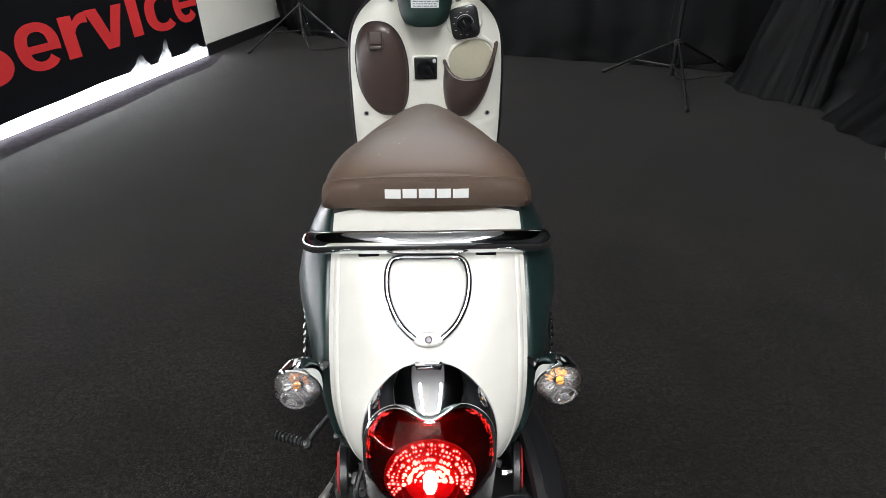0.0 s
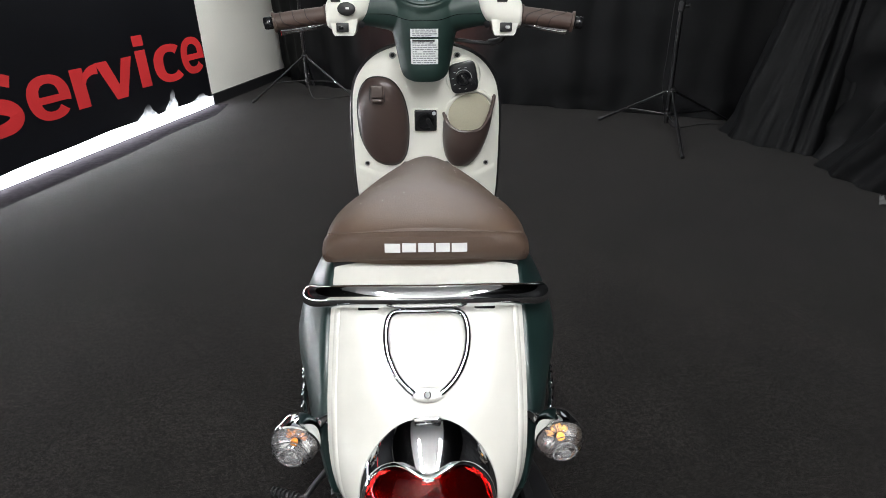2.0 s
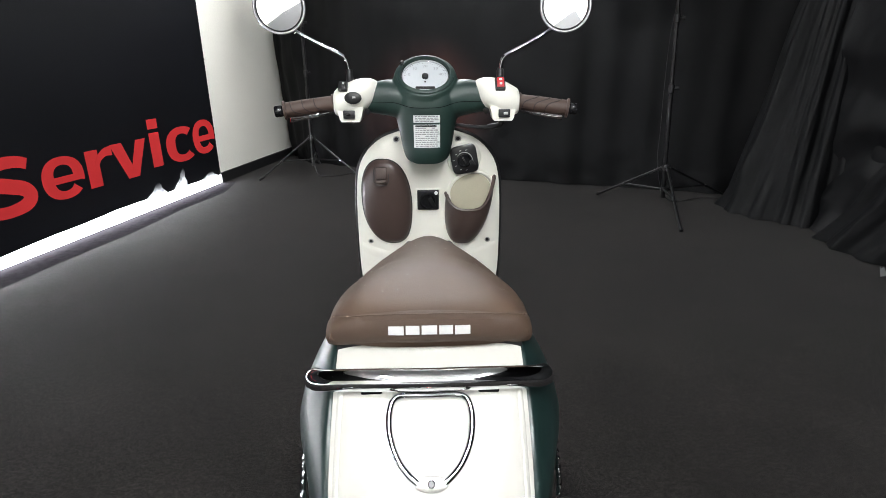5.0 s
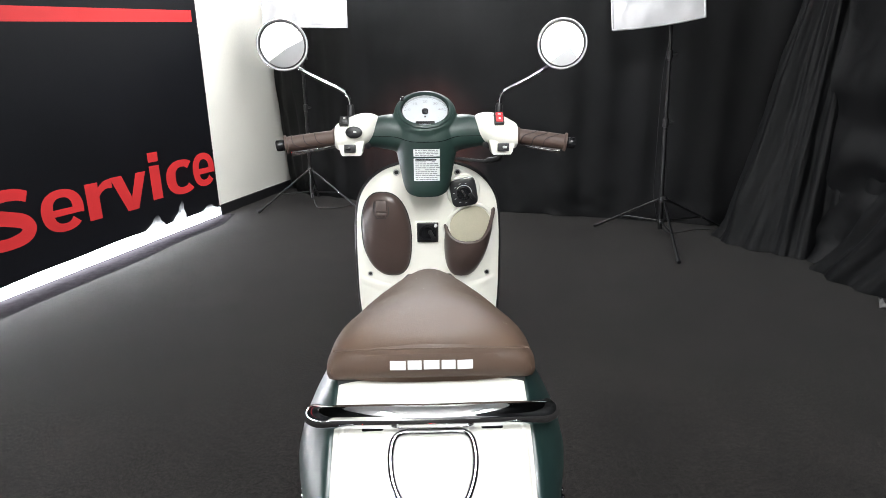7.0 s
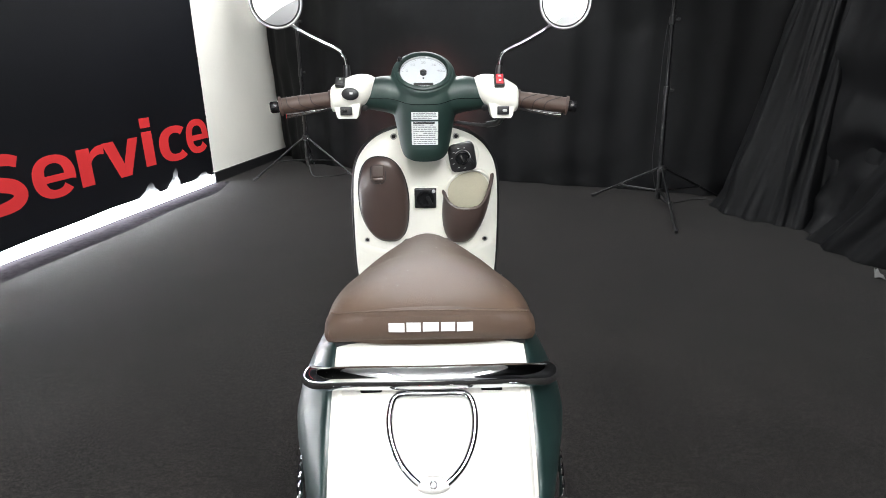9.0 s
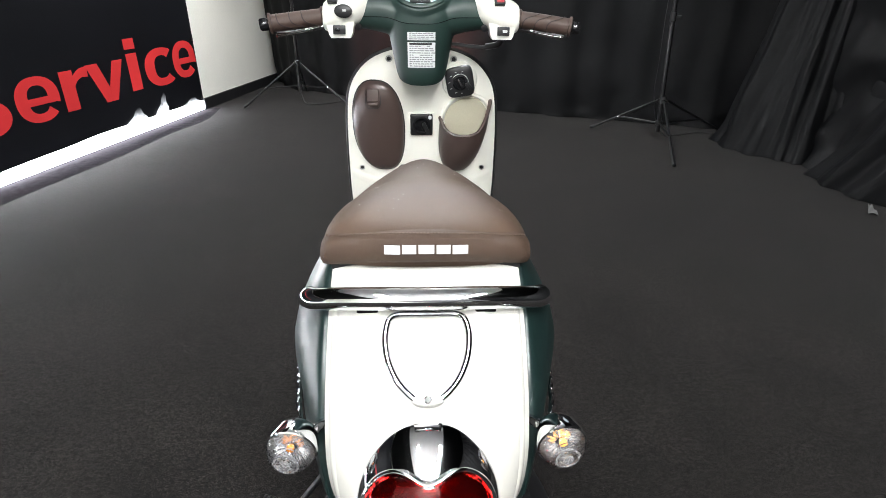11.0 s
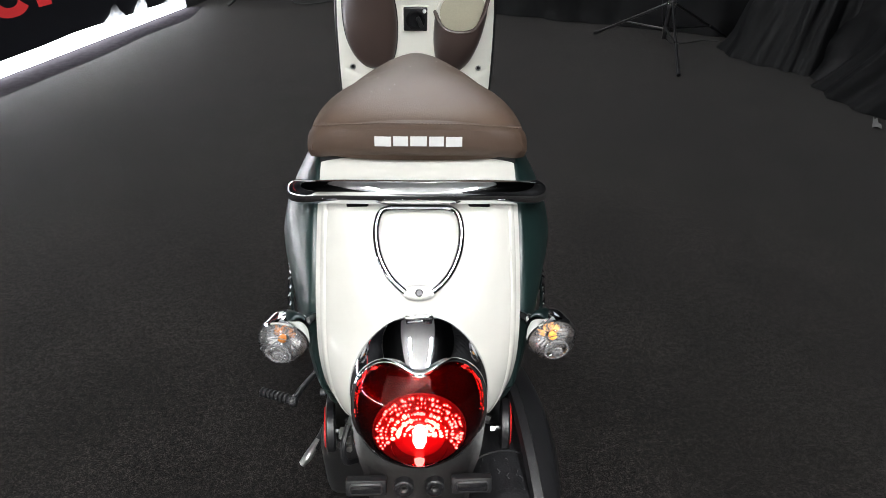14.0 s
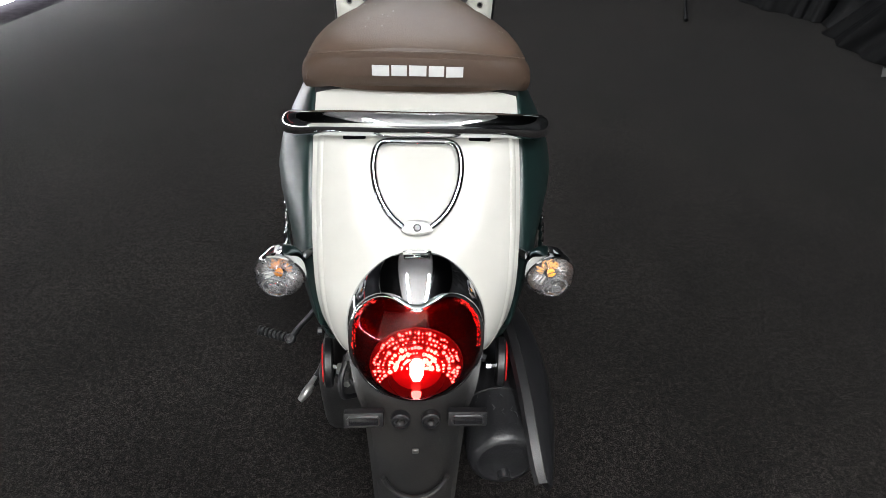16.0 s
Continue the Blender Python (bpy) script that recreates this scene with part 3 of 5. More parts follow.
# ---- light stands ----
def light_stand(at, turn, leg_r, hub_z, low_z, knobs, box, lean=0.0):
    """at: foot of the pole; box: centre, tilt, size and roll of the softbox."""
    ob = thing("studio_light", box["label"], "studio light", pose(at[0], at[1], 0), group="softbox lights on stands")
    part("pole", tube([(0, 0, low_z - 0.06), (0.75 * lean, 0, 0.75)], 0.0150, sides=12), STAND, ob)
    part("upper_pole", tube([(0.74 * lean, 0, 0.74), ((knobs[1] + 0.02) * lean, 0, knobs[1] + 0.02)], 0.0128, sides=12), STAND, ob)
    part("top_pole", tube([(knobs[1] * lean, 0, knobs[1]), (box["z"] * lean, 0, box["z"])], 0.0108, sides=12), STAND, ob)
    hub = part("hub", lathe([(0.014, -0.025), (0.026, -0.02), (0.026, 0.015), (0.016, 0.025)], pose(0, 0, hub_z), 14), BLACK, ob)
    low = part("lower_collar", lathe([(0.014, -0.018), (0.022, -0.014), (0.022, 0.014), (0.014, 0.018)], pose(0, 0, low_z), 14), BLACK, ob)
    for k in range(3):
        a = radians(turn + 120 * k)
        d = Vector((math.cos(a), math.sin(a), 0))
        foot = d * leg_r[k] + Vector((0, 0, 0.012))
        start = d * 0.024 + Vector((0, 0, hub_z))
        mid = start.lerp(foot, 0.58)
        leg = part("leg", tube([start, foot], 0.0085, sides=10), STAND, ob)
        part("foot_cap", tube([start.lerp(foot, 0.95), foot + d * 0.012], 0.011, sides=10), BLACK, leg)
        part("brace", tube([d * 0.022 + Vector((0, 0, low_z)), mid], 0.006, sides=8), STAND, ob)
        part("rivet", lathe([(0.007, -0.012), (0.007, 0.012)], facing(mid, d.cross(Vector((0, 0, 1)))), 10), CHROME_DULL, leg)
        part("rivet", lathe([(0.006, -0.014), (0.006, 0.014)], facing(start, d.cross(Vector((0, 0, 1)))), 10), CHROME_DULL, hub)
    for z in knobs:
        cl = part("clamp", lathe([(0.013, -0.03), (0.019, -0.026), (0.019, 0.026), (0.013, 0.03)], pose(z * lean, 0, z), 14), BLACK, ob)
        part("clamp_knob", tube([(z * lean, 0, z), (z * lean + 0.045, -0.012, z + 0.006)], [0.006, 0.011], sides=10), BLACK, cl)
    # softbox: a shallow padded case with a slack front cloth
    w, h, dep = box["size"]
    m = pose(*box["off"], 90 + box["tilt"], 0, box["turn"]) @ pose(0, 0, 0, 0, 0, box["roll"])
    P = []
    for u in np.linspace(-1, 1, 25):
        row = []
        for v in np.linspace(-1, 1, 25):
            edge = max(abs(u), abs(v))
            sag = -0.03 * (1 - u * u) * (1 if v < 0 else 0) * abs(v) ** 3 * box["sag"]
            puff = 0.018 * (1 - u ** 4) * (1 - v ** 4) + 0.012 * noise.noise((u * 3, v * 3, box["turn"])) + 0.009 * noise.noise((u * 7 + v * 4, v * 9, box["turn"]))
            seam = -0.004 * max(0, 1 - abs(abs(u) - abs(v)) / 0.05) * (1 - edge) - 0.004 * max(0, 1 - min(abs(u), abs(v)) / 0.05) * (1 - edge)
            row.append(m @ Vector((u * w / 2, v * h / 2 - sag, puff + seam)))
        P.append(row)
    sb = part("softbox", sheet(P, 0.006), SOFTBOX, ob, "slack white diffuser cloth with stitched seams")
    rim = [m @ Vector((x * w / 2, y * h / 2 + (0.03 * (1 - x * x) * box["sag"] if y < 0 else 0), 0)) for x, y in
           [(-1, -1), (-0.5, -1), (0, -1), (0.5, -1), (1, -1), (1, 0), (1, 1), (0, 1), (-1, 1), (-1, 0), (-1, -1)]]
    part("piping", tube(rim, 0.007, sides=8), SILVER, sb, "silver edge piping")
    back = [[m @ Vector((x * k, y * k, -z)) for x, y in ((-w / 2, -h / 2), (w / 2, -h / 2), (w / 2, h / 2), (-w / 2, h / 2))] for k, z in ((0.955, 0.026), (0.95, 0.07), (0.35, dep))]
    part("softbox_back", grid(back, wrap=True, cap=True), CLOTH, sb, "black outer cloth of the softbox", smooth=False)
    return ob


light_stand((1.660, 3.140), -103, (0.65, 0.60, 0.49), 0.275, 0.12, (0.80, 1.235),
            {"label": "softbox on a black tripod light stand, cloth sagging", "z": 1.55, "off": (-0.21, -0.06, 1.672), "tilt": -12, "turn": -18, "roll": 6, "size": (0.54, 0.54, 0.2), "sag": -0.35}, lean=-0.045)
light_stand((-1.064, 4.452), -145, (0.50, 0.50, 0.50), 0.335, 0.14, (0.89, 1.30),
            {"label": "square white softbox on a black tripod light stand", "z": 1.7, "off": (0.07, -0.08, 1.885), "tilt": -6, "turn": 8, "roll": 0, "size": (0.68, 0.68, 0.25), "sag": 0.0})


# ---- scooter ----
MIRROR_N = {-1: (0.125, -1, 0.022), 1: (-0.105, -1, 0.078)}
scooter = thing("motor_scooter", "cream and dark green motor scooter with brown seat, parked on carpet", "scooter", pose(0, 0, 0))


def mirrored(points):
    return [(-x, y, z) for x, y, z in points]


# rear cowl: centre line (y, z), half width, and how far its edges fall back
COWL = curve([(0.045, 0.680, 0.110, 0.005), (-0.002, 0.664, 0.1108, 0.007), (-0.053, 0.634, 0.111, 0.010), (-0.099, 0.594, 0.111, 0.014), (-0.135, 0.555, 0.111, 0.020),
              (-0.163, 0.509, 0.110, 0.028), (-0.177, 0.465, 0.106, 0.036), (-0.183, 0.425, 0.094, 0.038), (-0.181, 0.395, 0.077, 0.036)], 46)


def cowl_at(i, u, off=0.0):
    """A place on the cowl: i along its centre line, u from -1 to 1 across, off above the surface."""
    j = int(min(max(i, 0), len(COWL) - 2))
    y, z, w, c = COWL[j] + (COWL[j + 1] - COWL[j]) * (i - j)
    ty, tz = COWL[min(j + 1, len(COWL) - 1)][:2] - COWL[max(j - 1, 0)][:2]
    ln = math.hypot(ty, tz)
    ny, nz = tz / ln, -ty / ln
    k = off - c * (0.35 * u * u + 0.65 * u ** 6)
    return Vector((u * w, y + ny * k, z + nz * k))


us = np.concatenate([np.linspace(-1, -0.8, 6), np.linspace(-0.7, 0.7, 15), np.linspace(0.8, 1, 6)])
part("rear_cowl", sheet([[cowl_at(i, u) for u in us] for i in range(len(COWL))], 0.006), CREAM, scooter, "glossy cream rear body panel")
for sx in (-1, 1):
    P = [[cowl_at(i, sx * (0.925 + 0.03 * a), 0.0006 + 0.0014 * b) for a, b in ((-1, 0), (-0.4, 1), (0.4, 1), (1, 0))] for i in range(11, 42)]
    part("cowl_crease", grid(P, cap=True), CREAM, scooter)

# green side panels: top edge, bulge and foot, station by station
SIDE = [((0.055, 0.44, 0.600), (0.080, 0.45, 0.470), (0.08, 0.44, 0.33)),
        ((0.085, 0.30, 0.640), (0.125, 0.30, 0.500), (0.120, 0.30, 0.33)),
        ((0.117, 0.14, 0.658), (0.168, 0.13, 0.490), (0.155, 0.12, 0.34)),
        ((0.114, 0.03, 0.662), (0.170, 0.01, 0.500), (0.152, 0.00, 0.36)),
        ((0.115, -0.04, 0.622), (0.154, -0.05, 0.500), (0.138, -0.05, 0.38)),
        ((0.115, -0.09, 0.570), (0.139, -0.09, 0.480), (0.126, -0.085, 0.39)),
        ((0.114, -0.118, 0.505), (0.126, -0.118, 0.450), (0.117, -0.11, 0.395)),
        ((0.107, -0.132, 0.440), (0.111, -0.132, 0.420), (0.105, -0.125, 0.395))]
for sx in (-1, 1):
    rails = [curve([s[k] for s in SIDE], 40) for k in range(3)]
    P = []
    for a, b, c in zip(*rails):
        ab, bc = (a + b) / 2, (b + c) / 2
        ab[0] += 0.46 * abs(b[0] - a[0]) + 0.004
        bc[0] += 0.30 * abs(b[0] - c[0]) + 0.002
        inner = a + np.array([-0.010, 0, -0.012])
        ring = curve([a, a + np.array([0.012, 0, -0.004]), ab, b, bc, c], 22)
        P.append([(sx * x * (0.953 if sx > 0 else 0.958), y, z) for x, y, z in [inner, *ring]])
    part("side_panel", sheet(P, 0.004 * sx), GREEN, scooter, "glossy dark green side panel")
    P = [[(sx * (a[0] - 0.004 + d), a[1], a[2] - 0.010 + e) for d, e in ((-0.006, -0.02), (-0.006, 0.008), (0.005, 0.008), (0.005, -0.02))] for a in rails[0][12:36]]
    part("panel_gap_strip", grid(P, wrap=True, cap=True), BLACK, scooter, "black strip between cowl and side panel")
    # raised chrome emblem on the flank, seen edge-on
    em = part("flank_emblem", tube([(sx * 0.1745, 0.05, 0.475), (sx * 0.1715, 0.02, 0.475), (sx * 0.165, -0.02, 0.475), (sx * 0.157, -0.05, 0.475)], 0.0035, n=14, sides=6), CHROME, scooter, "raised chrome emblem")
    for k in range(7):
        t = k / 6
        part("emblem_stroke", block(0.004, 0.006, 0.018 + 0.006 * (k % 2), pose(sx * (0.177 - 0.018 * t), 0.055 - 0.10 * t, 0.478, 0, 0, sx * 8), 0.001, 1), CHROME, em)

# inner body below the panels
P = []
for y, w, z0, z1 in ((0.50, 0.06, 0.34, 0.58), (0.30, 0.13, 0.33, 0.62), (0.10, 0.14, 0.34, 0.63), (0.0, 0.13, 0.36, 0.62), (-0.08, 0.11, 0.39, 0.56), (-0.12, 0.09, 0.40, 0.48)):
    P.append([(w * a, y, z0 + (z1 - z0) * b) for a, b in ((-1, 0.1), (-0.8, 0), (0.8, 0), (1, 0.1), (1, 0.8), (0.7, 1), (-0.7, 1), (-1, 0.8))])
part("inner_body", grid(P, wrap=True, cap=True), BLACK, scooter)

# seat: station y, half width, top height, foot height
SEAT = curve([(-0.002, 0.1190, 0.700, 0.676), (0.006, 0.1215, 0.709, 0.672), (0.03, 0.127, 0.716, 0.667), (0.08, 0.132, 0.722, 0.660), (0.13, 0.132, 0.723, 0.655), (0.19, 0.126, 0.719, 0.650),
              (0.25, 0.112, 0.709, 0.645), (0.31, 0.093, 0.697, 0.640), (0.36, 0.077, 0.685, 0.636), (0.40, 0.061, 0.674, 0.634), (0.428, 0.040, 0.664, 0.632), (0.439, 0.010, 0.655, 0.634)], 54)


def seat_height(x, y, w, top, foot):
    """Boxy at the rear, rounder towards the nose."""
    p = float(np.interp(y, [0.03, 0.16], [5.0, 2.0]))
    q = float(np.interp(y, [0.03, 0.16], [0.50, 0.90]))
    return foot + (top - foot) * max(0.0, 1 - min(1.0, abs(x) / w) ** p) ** q


def seat_ring(y, w, top, foot, n=40):
    ring = []
    for x in w * np.sin(np.linspace(-math.pi / 2, math.pi / 2, n // 2 + 1)):
        bow = 0.007 * (1 - (x / 0.13) ** 2) * max(0, (0.03 - y) / 0.034) if y < 0.03 else 0.0
        ring.append((x, y - bow, seat_height(x, y, w, top, foot)))
    for x in w * np.sin(np.linspace(math.pi / 2, -math.pi / 2, n // 2 + 1))[1:-1]:
        bow = 0.007 * (1 - (x / 0.13) ** 2) * max(0, (0.03 - y) / 0.034) if y < 0.03 else 0.0
        ring.append((x, y - bow, foot - 0.010 * (1 - (x / w) ** 4)))
    return ring


seat = part("seat", grid([seat_ring(*r) for r in SEAT], wrap=True, cap=True), LEATHER, scooter, "brown vinyl seat with a stitched rear band", angle=70)


def seat_top(x, y):
    r = SEAT[int(np.argmin(abs(SEAT[:, 0] - y)))]
    return seat_height(x, *r)


# rear band, stitches and white print on it
P = []
for u in np.linspace(-1, 1, 41):
    x = 0.1240 * u
    yb = -0.002 - 0.0110 * (1 - u * u) + 0.008 * u ** 14
    drop = 0.010 * abs(u) ** 2.5 + 0.013 * abs(u) ** 14
    P.append([(x, yb + 0.018, 0.7095 - drop), (x, yb + 0.006, 0.7085 - drop), (x, yb - 0.0005, 0.7045 - drop), (x, yb - 0.003, 0.696 - drop * 0.8), (x, yb - 0.0035, 0.688 - drop * 0.6), (x * 0.998, yb - 0.002, 0.678 - 0.008 * abs(u) ** 3), (x * 0.990, yb + 0.004, 0.672 - 0.010 * abs(u) ** 3)])
part("rear_band", sheet(P, -0.004), LEATHER_SHADE, seat, "brown rear band of the seat, coloured darker for shade")
bm = bmesh.new()
for k in range(58):
    u = -0.93 + 1.86 * k / 57
    x, yb = 0.1205 * u, -0.002 - 0.0110 * (1 - u * u) + 0.008 * u ** 8
    block(0.0024, 0.0012, 0.0012, pose(x * 1.02, yb + 0.005, 0.7089 - 0.010 * abs(u) ** 2.5), 0, bm=bm)
tagged(part("stitching", bm, THREAD, seat, "row of tan stitches", smooth=False), kind="stuff")
for x, w in ((-0.0388, 0.0180), (-0.0195, 0.0160), (0.0, 0.0180), (0.0195, 0.0160), (0.0388, 0.0180)):
    part("printed_block", block(w, 0.0008, 0.0108, pose(x, -0.0170 + 0.0110 * (x / 0.1205) ** 2, 0.6925 - 0.6 * x * x, -5, 0, math.degrees(0.022 * x / 0.0145))), LOGO, seat, "white printed block", smooth=False)
rng = random.Random(11)
bm = bmesh.new()
for k in range(48):
    y = rng.uniform(0.04, 0.36)
    x = rng.uniform(-0.9, 0.9) * SEAT[int(np.argmin(abs(SEAT[:, 0] - y)))][1] * 0.85
    block(rng.uniform(0.0004, 0.0010), rng.uniform(0.0004, 0.0013), 0.0003, pose(x, y, seat_top(x, y) + 0.0003, 0, 0, rng.uniform(0, 180)), bm=bm)
tagged(part("crumbs", bm, LOGO, seat, "pale specks of dust", smooth=False), kind="stuff")
part("seat_base", grid([[(w * a, y, z) for a, z in ((-1, 0.648), (1, 0.648), (1, 0.664), (-1, 0.664))] for y, w in ((0.002, 0.112), (0.1, 0.118), (0.25, 0.085), (0.40, 0.04))], wrap=True, cap=True), BLACK, scooter, "black plastic seat base")

# grab rail
half = [(0.118, 0.013, 0.587), (0.129, 0.004, 0.6055), (0.1355, -0.010, 0.6235), (0.1340, -0.027, 0.6365), (0.121, -0.042, 0.6435), (0.085, -0.050, 0.6485), (0.045, -0.054, 0.6505)]
part("grab_rail", tube(mirrored(half) + [(0, -0.055, 0.6505)] + half[::-1], 0.0132, n=90, sides=22), CHROME, scooter, "polished chrome grab rail")
for sx in (-1, 1):
    part("rail_mount", block(0.024, 0.0055, 0.006, facing(cowl_at(11.15, sx * 0.60, 0.0), (0, -0.62, 0.78)), 0.002), RUBBER, scooter, "black rail mount in its slot")

# small chrome hook frame with its plate
half = [(0.004, 11.8), (0.030, 11.8), (0.0405, 12.3), (0.0445, 13.4), (0.0450, 14.8), (0.0415, 16.6), (0.033, 18.5), (0.022, 19.9), (0.014, 20.6)]
pts = [cowl_at(i, x / 0.110, 0.006 if 12 < i < 19.5 else 0.004) for x, i in half]
loop = [(-p.x, p.y, p.z) for p in pts[::-1]] + [tuple(p) for p in pts]
hook = part("hook_frame", tube(loop, 0.0036, n=70, sides=12), HOOK, scooter, "thin chrome loop on the cowl")
c = cowl_at(20.7, 0, 0.004)
n1, n2 = cowl_at(19.7, 0, 0.004), cowl_at(21.7, 0, 0.004)
nor = Vector((1, 0, 0)).cross(n2 - n1).normalized()
nor = nor if nor.y < 0 else -nor
mp = facing(c, nor)
bm = lathe([(0.0085, -0.003), (0.0085, 0.0015), (0.0078, 0.002)], mp @ Matrix.Diagonal((2.1, 1, 1, 1)), 28)
plate = part("hook_plate", bm, STEEL, hook, "small bright plate")
part("screw", lathe([(0.0042, 0.0), (0.0042, 0.004), (0.003, 0.0052)], mp, 16), CHROME, plate)

# tail light: a dome on a leaning plane
TL0, TLV, TLN = Vector((0, -0.213, 0.392)), Vector((0, 0.429, 0.903)), Vector((0, -0.903, 0.429))
EGG = 0.170


def egg(a):
    """Outline of the lamp: angle to (u, v)."""
    c, s = math.cos(a), math.sin(a)
    return (0.0785 * math.copysign(abs(c) ** (0.90 if s > 0 else 0.82), c), 0.092 + (0.088 if s > 0 else 0.092) * s)


def dome(u, v, off=0.0):
    dv = (v - 0.092) / (0.088 if v > 0.092 else 0.092)
    r2 = min(1.0, (u / 0.0785) ** 2 + dv * dv)
    h = 0.050 * max(0.0, 1 - r2) ** 0.55 - 0.014
    return TL0 + TLV * v + TLN * (h + off) + Vector((u, 0, 0))


def dome_rings(outline, r_in, centre, off, n=72, k=14, skirt=0.0):
    rings = []
    for r in np.linspace(1.0, r_in, k):
        ring = []
        for a in np.linspace(0, 2 * math.pi, n, endpoint=False):
            u, v = outline(a)
            u, v = centre[0] + (u - centre[0]) * r, centre[1] + (v - centre[1]) * r
            ring.append(dome(u, v, off))
        rings.append(ring)
    if skirt:
        first = [p - TLN * skirt for p in rings[0]]
        rings = [first] + rings
    return rings


tail = part("tail_light", grid(dome_rings(egg, 0.02, (0, 0.092), 0.0, skirt=0.02), wrap=True, cap=True), CHROME, scooter, "chrome tail light housing", angle=60)


def heart(a):
    """Outline of the red lens: two lobes above, a notch between them, a round foot."""
    c, s = math.cos(a), math.sin(a)
    r_x, r_up, r_dn = 0.0665, 0.066, 0.070
    u = r_x * math.copysign(abs(c) ** 0.80, c)
    v = 0.072 + (r_up * abs(s) ** 0.72 if s > 0 else -r_dn * abs(s) ** 0.95)
    if s > 0:
        v -= 0.016 * math.exp(-(u / 0.022) ** 2)
    return (u, v)


def heart_rim(a):
    u, v = heart(a)
    return (u * 1.045, 0.072 + (v - 0.072) * 1.045)


rim = [dome(*heart_rim(a), 0.004) for a in np.linspace(0, 2 * math.pi, 181)]
part("lens_rim", tube(rim, 0.0030, sides=16), CHROME, tail, "chrome rim of the red lens")
lens = part("red_lens", grid(dome_rings(heart, 0.03, (0, 0.068), 0.010, skirt=0.012), wrap=True, cap=True), RED_LENS, tail, "lit red tail light lens", angle=60)
part("lens_seat", grid(dome_rings(lambda a: (heart(a)[0] * 0.97, 0.068 + (heart(a)[1] - 0.068) * 0.97), 0.03, (0, 0.068), 0.0015), wrap=True, cap=True),
     mat("red_inner_reflector", (0.10, 0.008, 0.014), 0.22, metal=0.8), tail, "red reflector behind the lens")
part("bulb", lathe([(0.001, 0.015), (0.0045, 0.013), (0.0065, 0.007), (0.0065, -0.005), (0.004, -0.011)], facing(dome(0, 0.055, 0.0045), TLV + TLN * 0.2) @ Matrix.Diagonal((1.1, 0.6, 1.1, 1)), 16), BULB, tail, "glowing bulb")
part("lower_glow", lathe([(0.001, 0.0025), (0.003, 0.002), (0.0055, 0.0)], facing(dome(0, 0.020, 0.003), TLN) @ Matrix.Diagonal((1, 1.5, 1, 1)), 14), SPARK, tail, "small lit window at the foot of the lens")
# reflector bowl: a glowing disc, rings of small facets, two wings of large ones and a dark plate below
BOWL_GLOW = mat("lit_reflector_bowl", (0.07, 0.003, 0.008), 0.3, emit=(1.0, 0.04, 0.10), power=0.09)


def bowl_at(r, a, off):
    return dome(r * math.cos(a) * 0.90, 0.054 + r * math.sin(a) * 0.92, off)


P = [[bowl_at(0.0535 * k, a, 0.0022) for a in np.linspace(0, 2 * math.pi, 48, endpoint=False)] for k in (1.0, 0.8, 0.6, 0.4, 0.2, 0.02)]
part("reflector_bowl", grid(P, wrap=True, cap=True), BOWL_GLOW, tail, "glowing crimson reflector bowl")
P = [[bowl_at(0.030 * k, a, 0.0027) for a in np.linspace(0, 2 * math.pi, 40, endpoint=False)] for k in (1.0, 0.75, 0.5, 0.25, 0.02)]
part("bowl_core", grid(P, wrap=True, cap=True), mat("lit_bowl_core", (0.12, 0.004, 0.012), 0.3, emit=(1.0, 0.07, 0.12), power=0.42), tail, "bright crimson middle of the bowl")
part("bowl_rim", tube([bowl_at(0.0545, a, 0.0026) for a in np.linspace(radians(-30), radians(210), 60)], 0.0006, sides=6), DARK_RED, tail, "thin red rim of the bowl")
part("plate_rim", tube([bowl_at(0.033, a, 0.0030) - TLV * 0.010 for a in np.linspace(radians(182), radians(358), 40)], 0.0005, sides=6), DARK_RED, tail, "thin red rim under the bulb")
rng = random.Random(5)


def facets(rows, glow, lab):
    bm = bmesh.new()
    for ring_r, cnt, size, a0, a1, skip in rows:
        for k in range(cnt):
            a = radians(a0 + (a1 - a0) * k / (cnt - 1)) + rng.uniform(-0.02, 0.02)
            if rng.random() < skip:
                continue
            z = size * rng.uniform(0.45, 1.45)
            mm = facing(bowl_at(ring_r * rng.uniform(0.98, 1.02), a, 0.0036), TLN) @ pose(0, 0, 0, 0, 0, math.degrees(a)) @ Matrix.Diagonal((z * rng.uniform(0.8, 1.5), z, 0.0008, 1))
            bmesh.ops.create_icosphere(bm, subdivisions=1, radius=1.0, matrix=mm)
    tagged(part("reflector_facets", bm, glow, tail, lab), kind="stuff")


facets([(0.0115, 12, 0.0018, 20, 160, 0.05), (0.0175, 7, 0.0021, 8, 62, 0.05), (0.0175, 7, 0.0021, 118, 172, 0.05), (0.0245, 8, 0.0022, 0, 66, 0.08), (0.0245, 8, 0.0022, 114, 180, 0.08),
        (0.0315, 8, 0.0020, -6, 58, 0.12), (0.0315, 8, 0.0020, 122, 186, 0.12)], SPARK_HOT, "bright lit reflector facets in two wings")
facets([(0.0385, 30, 0.0016, -14, 194, 0.22), (0.0440, 40, 0.0015, -22, 202, 0.15), (0.0490, 46, 0.0013, -28, 208, 0.15), (0.0315, 8, 0.0017, 66, 114, 0.3), (0.0245, 5, 0.0016, 72, 108, 0.3)], SPARK, "dimmer lit reflector facets in rings")
part("top_clip", block(0.030, 0.006, 0.007, facing(dome(0, 0.174, 0.004), TLN), 0.002), CHROME, tail, "chrome clip at the head of the visor")
